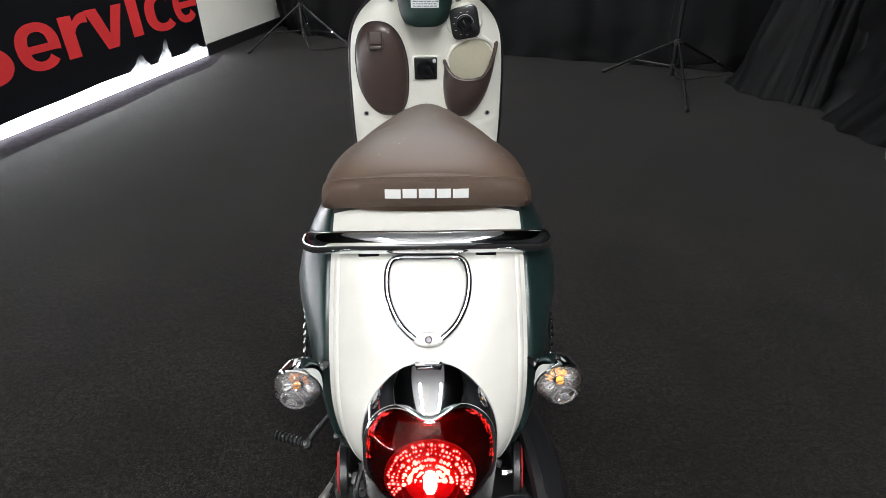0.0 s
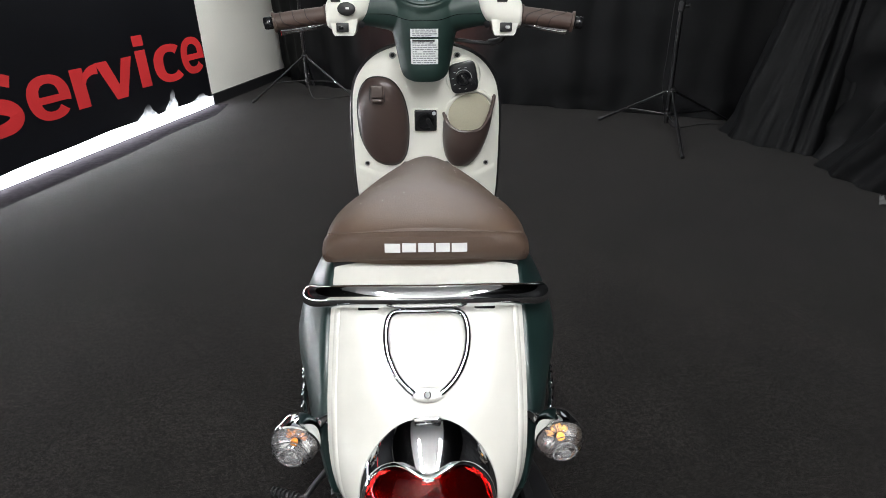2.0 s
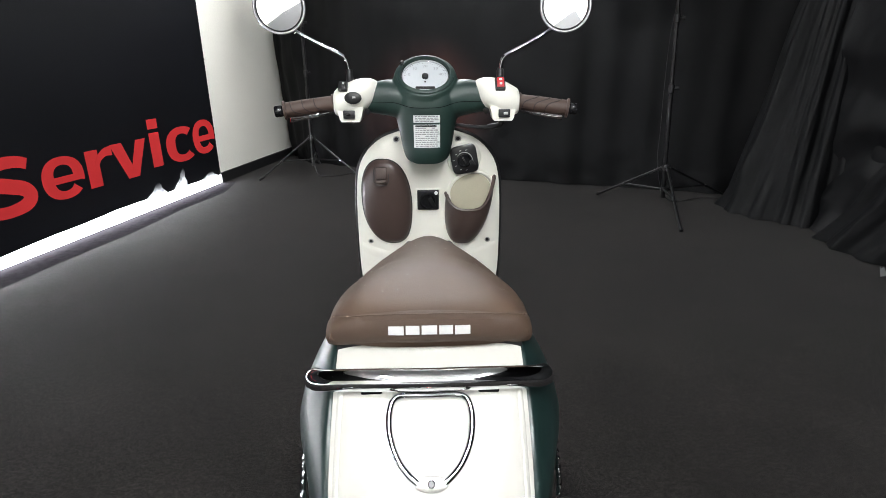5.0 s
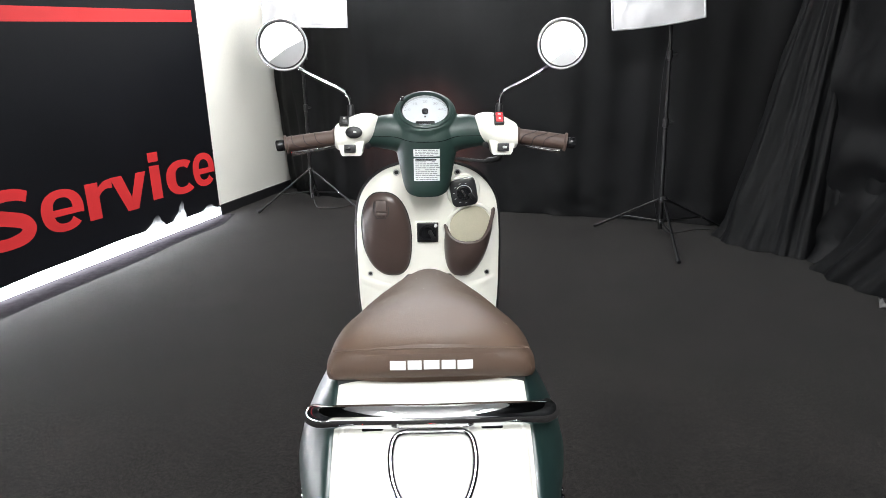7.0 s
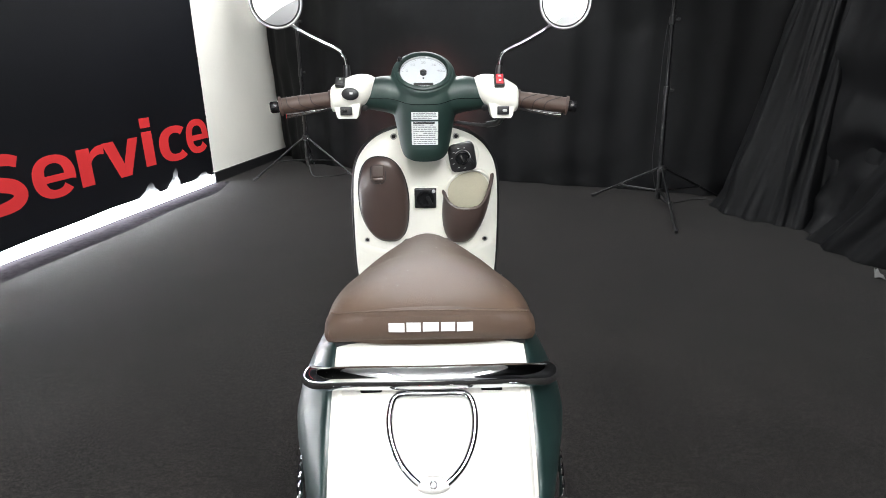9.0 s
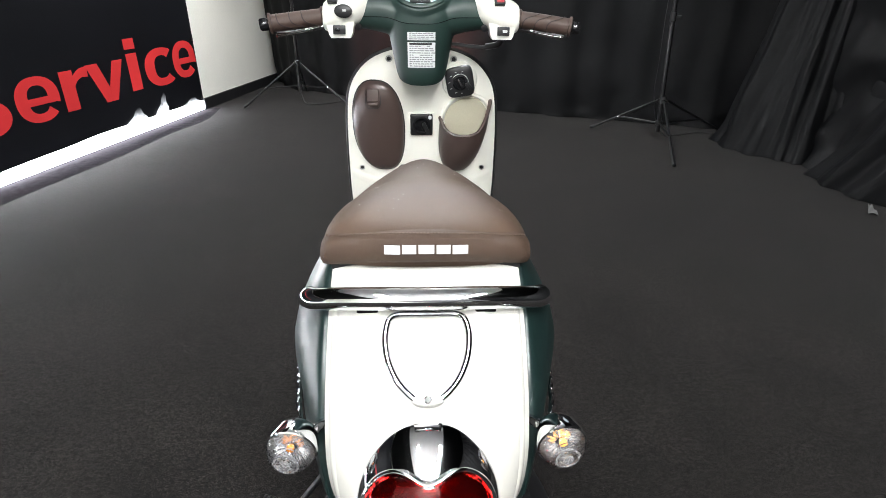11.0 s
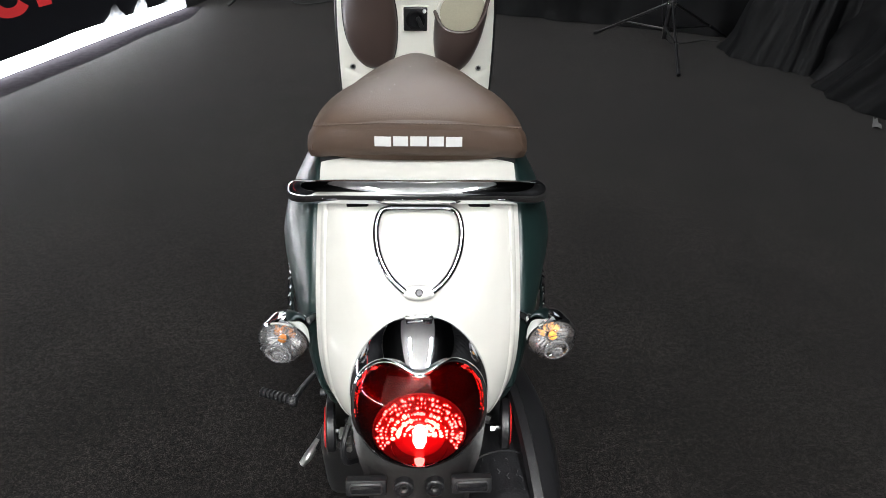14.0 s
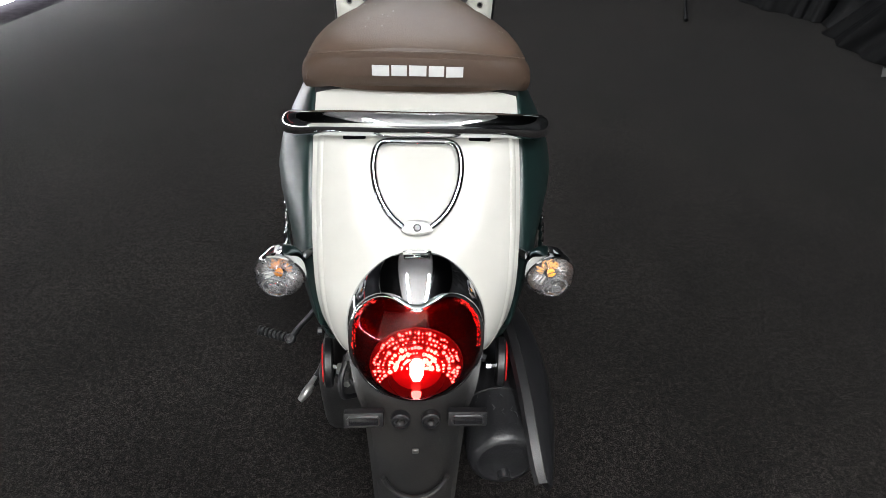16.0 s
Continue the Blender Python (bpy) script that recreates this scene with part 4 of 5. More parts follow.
part("notch_tab", block(0.014, 0.004, 0.006, facing(dome(0, 0.122, 0.006), TLN), 0.0015), CHROME_DULL, tail)

# turn signals
for sx in (-1, 1):
    at = Vector((sx * 0.1425, -0.142, 0.524))
    m = facing(at, (sx * 0.10, -1, -0.06)) @ Matrix.Diagonal((1.05, 1.05, 0.92, 1))
    sig = part("turn_signal", lathe([(0.004, -0.030), (0.013, -0.028), (0.0200, -0.022), (0.0240, -0.012), (0.0258, 0.0), (0.0262, 0.002), (0.0262, 0.006), (0.0245, 0.007), (0.0235, 0.001), (0.002, -0.003)], m, 64), CHROME, scooter, "round chrome turn signal")
    part("signal_stalk", tube([at + Vector((-sx * 0.014, 0.014, 0.002)), at + Vector((-sx * 0.028, 0.030, 0.002)), at + Vector((-sx * 0.050, 0.040, -0.002))], [0.007, 0.006, 0.007], n=8, sides=12), HOOK, sig)
    part("signal_lens", lathe([(0.0245, 0.006), (0.024, 0.010), (0.0215, 0.016), (0.017, 0.0205), (0.0125, 0.0235), (0.012, 0.0255), (0.008, 0.028), (0.0075, 0.0265), (0.003, 0.027)], m, 32, cap=False), CLEAR_LENS, sig, "clear ribbed signal lens")
    P = []
    for r, h in ((0.0238, 0.0062), (0.017, 0.0030), (0.011, 0.0012), (0.005, 0.0006)):
        P.append([m @ Vector((r * math.cos(a), r * math.sin(a), h + (0.0016 * (k % 2) if 0.006 < r < 0.02 else 0))) for k, a in enumerate(np.linspace(0, 2 * math.pi, 36, endpoint=False))])
    part("signal_reflector", grid(P, wrap=True), SILVERED, sig, "fluted silver reflector bowl", smooth=False)
    part("lens_ring", lathe([(0.0122, 0.0232), (0.0130, 0.0262), (0.0110, 0.0266), (0.0106, 0.0236)], m, 28, cap=False), SILVERED, sig)
    part("lens_ring", lathe([(0.0185, 0.0185), (0.0192, 0.0205), (0.0176, 0.0215), (0.0170, 0.0195)], m, 28, cap=False), CLEAR_LENS, sig)
    part("lens_button", lathe([(0.0056, 0.0270), (0.0056, 0.0290), (0.003, 0.0298)], m, 18), SILVERED, sig)
    part("signal_bulb", lathe([(0.003, 0.003), (0.0042, 0.006), (0.0042, 0.009), (0.002, 0.011)], m @ pose(0, 0.004, 0), 14), AMBER_LIT if sx > 0 else AMBER, sig, "faintly glowing amber bulb" if sx > 0 else "unlit amber bulb")

# rear fender, number plate bracket and side reflectors
P = []
for y, z, w, c in curve([(-0.168, 0.405, 0.080, 0.020), (-0.195, 0.375, 0.072, 0.018), (-0.206, 0.345, 0.063, 0.018), (-0.214, 0.30, 0.060, 0.020), (-0.226, 0.25, 0.057, 0.022), (-0.240, 0.20, 0.054, 0.022), (-0.254, 0.16, 0.050, 0.020)], 24):
    P.append([(w * u, y + c * abs(u) ** 3 - 0.006 * (abs(u) > 0.93), z) for u in np.linspace(-1, 1, 21)])
fender = part("rear_fender", sheet(P, 0.004), GREY_PLASTIC, scooter, "scuffed dark grey plastic rear fender")
arc = [(0.040 * math.cos(a), -0.2285 - 0.012 * math.sin(a) ** 2 - 0.004, 0.262 + 0.034 * math.sin(a)) for a in np.linspace(math.pi * 1.02, math.pi * 1.98, 22)]
part("fender_lip", tube(arc, 0.0035, sides=8), GREY_PLASTIC, fender, "curved raised lip on the fender")
part("fender_clip", block(0.008, 0.004, 0.006, pose(0, -0.219, 0.296), 0.001), STEEL, fender)
for sx in (-1, 1):
    br = part("plate_bracket", block(0.046, 0.012, 0.020, pose(sx * 0.060, -0.212, 0.358, -24), 0.003), BLACK, scooter, "black slotted number plate bracket")
    mb = pose(sx * 0.060, -0.2182, 0.3608, -24)
    ring = [mb @ Vector((0.0175 * x, 0, 0.0055 * z)) for x, z in ((-1, -0.5), (-0.9, -1), (0.9, -1), (1, -0.5), (1, 0.5), (0.9, 1), (-0.9, 1), (-1, 0.5), (-1, -0.5))]
    part("slot_edge", tube(ring, 0.0016, sides=6), MUFFLER, br, "worn raised edge of the slot")
    part("slot", block(0.033, 0.003, 0.009, pose(sx * 0.060, -0.2188, 0.3611, -24), 0.001), BLACK_GLOSS, br)
    m = facing((sx * 0.0178, -0.211, 0.350), (0, -0.95, 0.3))
    nut = part("bolt_boss", lathe([(0.0115, -0.006), (0.0115, 0.003), (0.0095, 0.004), (0.0085, 0.001), (0.003, 0.001)], m, 20), BLACK, fender)
    part("bolt", lathe([(0.0050, 0.0), (0.0050, 0.003), (0.002, 0.001)], m, 6), GREY_PLASTIC, nut)
    m = facing((sx * 0.118, -0.105, 0.325), (sx, -0.12, 0.05))
    ref = part("side_reflector", lathe([(0.030, -0.008), (0.033, -0.006), (0.033, 0.002), (0.030, 0.004)], m, 32), BLACK, scooter, "round side reflector in a black cup")
    part("reflector_face", lathe([(0.029, 0.0035), (0.027, 0.006), (0.010, 0.0075)], m, 32), RED_REFLECTOR, ref, "red reflector face")
    part("reflector_bolt", tube([(sx * 0.113, -0.112, 0.327), (sx * 0.101, -0.114, 0.327), (sx * 0.1009, -0.114, 0.327), (sx * 0.095, -0.114, 0.327)], [0.0040, 0.0040, 0.0056, 0.0056], sides=6), CHROME_DULL, ref, "bright bolt of the reflector")
    part("reflector_stay", tube([(sx * 0.096, -0.100, 0.325), (sx * 0.082, -0.095, 0.33), (sx * 0.070, -0.08, 0.345)], 0.006, n=6, sides=8), BLACK, ref)

# kick starter, engine, stand
kick = part("kick_starter", tube([(-0.158, 0.12, 0.225), (-0.172, 0.075, 0.232), (-0.187, 0.028, 0.245), (-0.195, 0.002, 0.248)], [0.006, 0.0050, 0.0050], n=12, sides=10), BLACK, scooter, "black kick starter with ribbed rubber pedal")
ped = part("kick_pedal", tube([(-0.195, 0.003, 0.248), (-0.220, 0.011, 0.249), (-0.2465, 0.020, 0.250)], 0.0052, sides=12), BLACK, kick, "ribbed black pedal rubber")
for k in range(7):
    t = k / 6
    part("pedal_rib", lathe([(0.0050, -0.0026), (0.0078, -0.0012), (0.0078, 0.0012), (0.0050, 0.0026)], facing((-0.206 - 0.040 * t, 0.0068 + 0.0130 * t, 0.2486 + 0.001 * t), (-1, 0.28, 0)), 12), BLACK, ped)
part("kick_pivot", lathe([(0.0080, -0.006), (0.0080, 0.006), (0.0065, 0.007), (0.006, 0.0055), (0.003, 0.0055)], facing((-0.195, 0.001, 0.25), (0, -0.5, 1)), 14), BLACK, kick)
part("pivot_bolt", lathe([(0.0035, 0.005), (0.0035, 0.0075), (0.0015, 0.008)], facing((-0.195, 0.001, 0.25), (0, -0.5, 1)), 10), GREY_PLASTIC, kick)
eng = part("engine_case", block(0.13, 0.40, 0.15, pose(-0.075, 0.10, 0.22, 4), 0.03, 4), GREY_PLASTIC, scooter, "dark grey engine and gear case")
for k in range(4):
    part("case_bolt", tube([(-0.143, 0.0 + 0.06 * k, 0.27), (-0.150, 0.0 + 0.06 * k, 0.27)], 0.006, sides=6), BLACK, eng)
part("shock_mount", tube([(-0.072, -0.115, 0.36), (-0.085, -0.112, 0.33), (-0.078, -0.10, 0.29)], [0.013, 0.011, 0.012], n=6, sides=10), STEEL, scooter, "grey steel shock absorber mount")
part("shock_spring", tube([(-0.075 + 0.022 * math.cos(k * 0.7), 0.02 + 0.022 * math.sin(k * 0.7) - 0.05 * k / 60, 0.30 + 0.18 * k / 60) for k in range(61)], 0.005, sides=6), BLACK, scooter)
part("mount_block", block(0.03, 0.02, 0.045, pose(-0.075, -0.118, 0.335, 10), 0.004), STEEL, scooter, "grey alloy mounting block")
swing = part("swing_mount", block(0.016, 0.016, 0.030, pose(-0.0935, -0.128, 0.331, 8), 0.003), STEEL, scooter, "grey alloy swing arm mount with bolts")
part("mount_bolt", tube([(-0.0975, -0.136, 0.337), (-0.0975, -0.144, 0.339)], 0.0058, sides=6), CHROME_DULL, swing)
part("mount_bolt", tube([(-0.0885, -0.136, 0.324), (-0.0885, -0.142, 0.326)], 0.0045, sides=6), STEEL, swing)
for k in range(3):
    part("mount_bolt", tube([(-0.088 + 0.012 * k, -0.128, 0.35 - 0.016 * k), (-0.088 + 0.012 * k, -0.136, 0.352 - 0.016 * k)], 0.0055, sides=6), CHROME_DULL, scooter)
part("hose", tube([(-0.088, -0.13, 0.36), (-0.094, -0.15, 0.345), (-0.092, -0.155, 0.32), (-0.080, -0.14, 0.30)], 0.004, n=14, sides=8), BLACK, scooter)
lever = part("centre_stand", tube([(-0.128, 0.05, 0.17), (-0.140, 0.005, 0.205), (-0.150, -0.030, 0.206), (-0.160, -0.052, 0.202)], [0.006, 0.006, 0.006, 0.007], n=12, sides=10), BLACK, scooter, "black stand lever with a worn foot pad")
part("stand_pad", tube([(-0.154, -0.040, 0.208), (-0.166, -0.062, 0.200), (-0.176, -0.070, 0.190)], [0.004, 0.0075, 0.005], n=8, sides=10), STEEL, lever, "worn bare metal foot pad")
for sx in (-1, 1):
    part("stand_leg", tube([(sx * 0.10, 0.16, 0.13), (sx * 0.13, 0.12, 0.06), (sx * 0.155, 0.09, 0.012)], 0.012, n=8, sides=10), BLACK, scooter)

# muffler with its guard
axis = [(0.104, 0.10, 0.205), (0.108, 0.0, 0.222), (0.112, -0.10, 0.238), (0.115, -0.190, 0.251)]
muf = part("muffler", tube(axis, [0.030, 0.049, 0.052, 0.051, 0.050, 0.048], n=24, sides=30), MUFFLER, scooter, "black painted muffler with scratches")
end = Vector((0.115, -0.190, 0.251))
part("muffler_cap", lathe([(0.048, -0.003), (0.0478, 0.006), (0.046, 0.016), (0.042, 0.022), (0.036, 0.024), (0.030, 0.0215), (0.008, 0.021)], facing(end, (0.04, -0.98, 0.15)), 28), MUFFLER, muf)
part("tail_pipe", tube([end + Vector((0.0, 0.0, -0.018)), end + Vector((0.002, -0.034, -0.020))], 0.008, sides=14), MUFFLER, muf)
for t in (0.38, 0.80):
    p = Vector(axis[0]).lerp(Vector(axis[3]), t)
    part("muffler_band", lathe([(0.050, -0.003), (0.0530, -0.002), (0.0530, 0.002), (0.050, 0.003)], facing(p, (0.04, -0.98, 0.16)), 30), MUFFLER, muf)
rng = random.Random(21)
bm = bmesh.new()
for k in range(20):
    t, a = rng.uniform(0.70, 0.97), radians(rng.gauss(92, 14))
    p = Vector(axis[0]).lerp(Vector(axis[3]), t)
    out = Vector((math.cos(a), 0.16 * math.sin(a), 0.98 * math.sin(a)))
    block(rng.uniform(0.0004, 0.0014), rng.uniform(0.002, 0.010), 0.0006, facing(p + out * 0.0508, out, (0, -1, 0)) @ pose(0, 0, 0, 0, 0, rng.uniform(-50, 50)), bm=bm)
tagged(part("scuff_marks", bm, mat("bare_grey_scuff", (0.07, 0.07, 0.07), 0.5), muf, "pale scuffs in the black paint", smooth=False), kind="stuff")
P = []
for s in np.linspace(0, 1, 30):
    y = 0.075 - 0.322 * s
    zc = 0.238 + 0.020 * s
    xo = 0.152 + 0.036 * math.sin(math.pi * min(1, s * 0.85 + 0.05)) ** 0.8
    hh = 0.070 * (max(0.0, math.sin(math.pi * min(1, 0.14 + 0.855 * s))) ** 0.6)
    P.append([(xo - (0.026 * abs(a) ** 2.5 + 0.016 * (a > 0.9)) * hh / 0.07, y, zc + hh * a) for a in np.linspace(-1, 1, 15)])
guard = part("muffler_guard", sheet(P, 0.005), BLACK, scooter, "black plastic muffler guard")
P = [[Vector(r[-1]) + Vector((dx, 0, dz)) for dx, dz in ((0.005, -0.004), (0.002, 0.002), (-0.009, 0.001), (-0.012, -0.006))] for r in P[1:30]]
part("guard_rim", sheet(P, 0.002), BLACK, guard, "dull grey upper rim of the guard")

# wheels
def wheel(y, name, label, w):
    ty = part(name, lathe([(0.135, -w * 0.8), (0.165, -w), (0.190, -w * 0.85), (0.203, -w * 0.4), (0.206, 0), (0.203, w * 0.4), (0.190, w * 0.85), (0.165, w), (0.135, w * 0.8)], facing((0, y, 0.206), (1, 0, 0), (0, 1, 0)), 48, cap=False), TYRE, scooter, label)
    part("wheel_rim", lathe([(0.02, -0.03), (0.05, -0.028), (0.11, -0.02), (0.138, -w * 0.8), (0.138, w * 0.8), (0.11, 0.02), (0.05, 0.028), (0.02, 0.03)], facing((0, y, 0.206), (1, 0, 0), (0, 1, 0)), 40), CHROME_DULL, ty)


wheel(0.0, "rear_wheel", "black rear tyre", 0.045)
wheel(1.19, "front_wheel", "black front tyre", 0.042)
P = []
for a in np.linspace(radians(-5), radians(165), 24):
    P.append([(0.062 * u, 1.19 + (0.245 - 0.03 * u * u) * math.cos(a), 0.206 + (0.245 - 0.03 * u * u) * math.sin(a)) for u in np.linspace(-1, 1, 11)])
part("front_fender", sheet(P, 0.004), CREAM, scooter, "cream front fender")
part("fork_leg", tube([(0.075, 1.19, 0.206), (0.070, 1.06, 0.45)], 0.018, sides=14), CHROME_DULL, scooter)
part("fork_leg", tube([(-0.075, 1.19, 0.206), (-0.070, 1.06, 0.45)], 0.018, sides=14), CHROME_DULL, scooter)
part("steering_tube", tube([(0, 1.06, 0.40), (0, 0.80, 0.90)], 0.028, sides=16), BLACK, scooter)
part("floorboard", grid([[(w * a, y, z) for a, z in ((-1, 0.235), (1, 0.235), (1.0, 0.262), (0.9, 0.268), (-0.9, 0.268), (-1.0, 0.262))] for y, w in ((0.40, 0.13), (0.50, 0.165), (0.75, 0.175), (0.93, 0.16))], wrap=True, cap=True), BROWN, scooter, "brown ribbed floorboard")

# ---- front of the scooter ----
def on_shield(x, z, off=0.0):
    """A place on the face of the leg shield that looks to the seat; off: towards the seat."""
    w = shield_half(z)
    return Vector((x, 0.80 + (0.65 - z) * 0.2 + 0.030 * (abs(x) / w) ** 4 - off * 0.98, z - off * 0.19))


def shield_half(z):
    return float(np.interp(z, SHIELD_Z, SHIELD_W))


SH = curve([(0.25, 0.172, 0), (0.34, 0.186, 0), (0.43, 0.194, 0), (0.55, 0.193, 0), (0.66, 0.188, 0), (0.73, 0.177, 0), (0.775, 0.152, 0), (0.806, 0.115, 0), (0.824, 0.066, 0), (0.830, 0.02, 0)], 60)
SHIELD_Z, SHIELD_W = SH[:, 0], SH[:, 1]
P = [[on_shield(w * u, z) for u in np.sin(np.linspace(-math.pi / 2, math.pi / 2, 41))] for z, w, _ in SH]
shield = part("leg_shield", sheet(P, -0.03), CREAM_PLASTIC, scooter, "cream plastic leg shield", angle=50)
edge = [on_shield(-w, z, -0.008) + Vector((-0.001, 0, 0)) for z, w, _ in SH] + [on_shield(w, z, -0.008) + Vector((0.001, 0, 0)) for z, w, _ in SH[::-1]]
part("edge_trim", tube(edge, 0.0055, sides=8), BLACK, shield, "black rubber edge trim")
# front skin
P = [[(w * u * 0.99, 0.80 + (0.65 - z) * 0.2 + 0.05 + 0.06 * (1 - u * u), z) for u in np.linspace(-1, 1, 21)] for z, w, _ in SH]
part("front_cover", sheet(P, 0.004), GREEN, scooter, "dark green front cover")
# low step above the knee cut of the shield
for sx in (-1, 1):
    P = [[on_shield(sx * (0.187 - 0.145 * s), 0.505 - 0.055 * s + 0.02 * s * s + h, o) for h, o in ((-0.018, 0.0), (-0.004, 0.0022), (0.004, 0.0022), (0.012, 0.0))] for s in np.linspace(0.02, 1, 16)]
    part("shield_swage", grid(P, cap=True), CREAM_PLASTIC, shield)
for x, z, r in ((-0.159, 0.522, 0.0055), (0.160, 0.522, 0.0055), (-0.077, 0.806, 0.006), (0.075, 0.806, 0.006)):
    m = facing(on_shield(x, z, 0.001), (0, -1, -0.2))
    sc = part("screw_cup", lathe([(r, -0.004), (r * 1.35, 0.0015), (r * 1.0, 0.0022), (r * 0.8, 0.0)], m, 18), STEEL, shield)
    part("screw", lathe([(r * 0.8, -0.001), (r * 0.8, 0.001), (r * 0.5, 0.0016)], m, 14), BLACK, sc)


# glove box door on one side
def door_outline(a):
    c, s = math.cos(a), math.sin(a)
    u = 0.0645 * math.copysign(abs(c) ** 0.80, c)
    v = (0.116 if s > 0 else 0.117) * math.copysign(abs(s) ** 0.92, s)
    return (-0.109 + u + 0.012 * (v < 0) * (-v / 0.117) ** 2 - 0.004 * (v > 0) * (v / 0.116), 0.639 + v)


def pad(outline, centre, bulge, power, base=0.0, n=64, k=14):
    rings = []
    for r in np.linspace(1.0, 0.02, k):
        ring = []
        for a in np.linspace(0, 2 * math.pi, n, endpoint=False):
            x, z = outline(a)
            x, z = centre[0] + (x - centre[0]) * r, centre[1] + (z - centre[1]) * r
            ring.append(on_shield(x, z, base + bulge * (1 - r ** 2) ** power))
        rings.append(ring)
    return [[p + Vector((0, 0.012 + base, 0)) for p in rings[0]]] + rings


door = part("glove_box_door", grid(pad(door_outline, (-0.107, 0.639), 0.022, 0.42, 0.004), wrap=True, cap=True), BROWN, scooter, "brown plastic glove box door", angle=60)
part("door_seam", tube([on_shield(*door_outline(a), 0.002) for a in np.linspace(0, 2 * math.pi, 65)], 0.0022, sides=6), BLACK, door)
m = facing(on_shield(-0.118, 0.722, 0.0225), (-0.05, -1, 0.12))
lat = part("latch", block(0.030, 0.030, 0.007, m @ pose(0, 0.004, -0.0015), 0.0034, 4), BROWN, door, "brown push latch")
rim = [m @ Vector((0.0185 * x, -0.004 + 0.0225 * y, -0.001)) for x, y in ((-0.7, 1), (0.7, 1), (1, 0.75), (1, -0.6), (0.6, -1), (-0.6, -1), (-1, -0.6), (-1, 0.75), (-0.7, 1))]
part("latch_groove", tube(rim, 0.0010, sides=6), BLACK, lat, "dark groove round the latch")
part("latch_lip", block(0.026, 0.009, 0.006, m @ pose(0, -0.017, -0.0015), 0.0028, 3), BROWN, lat)


# open pocket on the other side
def pocket_point(a, b):
    """a from -1 to 1 across, b from 0 at the foot to 1 at the lip."""
    lip = 0.634 + 0.030 * (a < 0) * abs(a) ** 3.5 + 0.070 * (a > 0) * abs(a) ** 3.0
    z = 0.524 + (lip - 0.524) * b
    wid = 0.0635 * math.sin(math.pi / 2 * min(1, 0.05 + b * 1.15)) ** 0.36
    x = 0.1085 + wid * math.copysign(abs(a) ** 0.92, a) - 0.018 * (1 - b) ** 1.5
    off = 0.003 + 0.046 * (max(0, 1 - a * a)) ** 0.5 * math.sin(math.pi / 2 * min(1, 0.15 + b)) ** 0.8
    return on_shield(x, z, off)


P = [[pocket_point(a, b) for a in np.sin(np.linspace(-math.pi / 2, math.pi / 2, 37))] for b in np.linspace(0, 1, 16)]
pocket = part("pocket_front", sheet(P, -0.006), BROWN, scooter, "brown plastic open front pocket", angle=60)
lip = [pocket_point(a, 1.0) + Vector((0, 0.003, 0)) for a in np.sin(np.linspace(-math.pi / 2, math.pi / 2, 37))]
part("pocket_lip", tube(lip, 0.0042, sides=8), BROWN, pocket)
arc = [on_shield(0.1105 + 0.0585 * math.cos(a), 0.668 + 0.052 * math.sin(a) + 0.10 * 0.0585 * math.cos(a), 0.0015) for a in np.linspace(radians(-8), radians(196), 30)]
part("pocket_rim", tube(arc, 0.005, sides=8), CREAM_PLASTIC, pocket, "cream rim of the pocket opening")
# flat disc: the shade of the recess is put into a darker, yellower cream
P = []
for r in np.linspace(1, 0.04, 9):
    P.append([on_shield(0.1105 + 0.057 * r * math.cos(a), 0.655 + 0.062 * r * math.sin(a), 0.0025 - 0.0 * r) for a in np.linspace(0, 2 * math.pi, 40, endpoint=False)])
part("pocket_back", grid(P, wrap=True, cap=True), mat("shaded_pocket_cream", (0.47, 0.445, 0.335), 0.45, var=0.08, scale=12), pocket, "cream back of the pocket, coloured darker for the shade inside")

# steering lock plate and fuel lid switch
m = facing(on_shield(-0.001, 0.647, 0.004), (0, -1, -0.2))
lock = part("seat_lock", block(0.056, 0.056, 0.010, m, 0.004, 3), BLACK, scooter, "square black key lock with round shutter")
part("lock_frame", block(0.064, 0.062, 0.006, m @ pose(0, 0, -0.002), 0.003, 2), CREAM_PLASTIC, lock)
part("lock_ring", lathe([(0.022, 0.004), (0.022, 0.009), (0.018, 0.010), (0.016, 0.006), (0.004, 0.006)], m, 28), BLACK_GLOSS, lock)
part("lock_tab", block(0.010, 0.026, 0.008, m @ pose(0.010, -0.004, 0.009, 0, 0, 25), 0.003), BLACK, lock)
part("lock_dot", lathe([(0.0045, 0.004), (0.0045, 0.008), (0.002, 0.009)], m @ pose(0.021, 0.021, 0), 14), WHITE_STICKER, lock, "small white button")
m = facing(on_shield(0.091, 0.757, 0.012), (-0.03, -1, -0.12)) @ pose(0, 0, 0, 0, 0, 10)


def rounded_plate(sx, sz, rows, m, n=56):
    """A plate with well rounded corners: rows of (scale, height)."""
    P = []
    for k, h in rows:
        ring = []
        for a in np.linspace(0, 2 * math.pi, n, endpoint=False):
            c, q = math.cos(a), math.sin(a)
            r = (abs(c) ** 5 + abs(q) ** 5) ** -0.2
            ring.append(m @ Vector((sx * k * r * c, sz * k * r * q, h)))
        P.append(ring)
    return grid(P, wrap=True, cap=True)


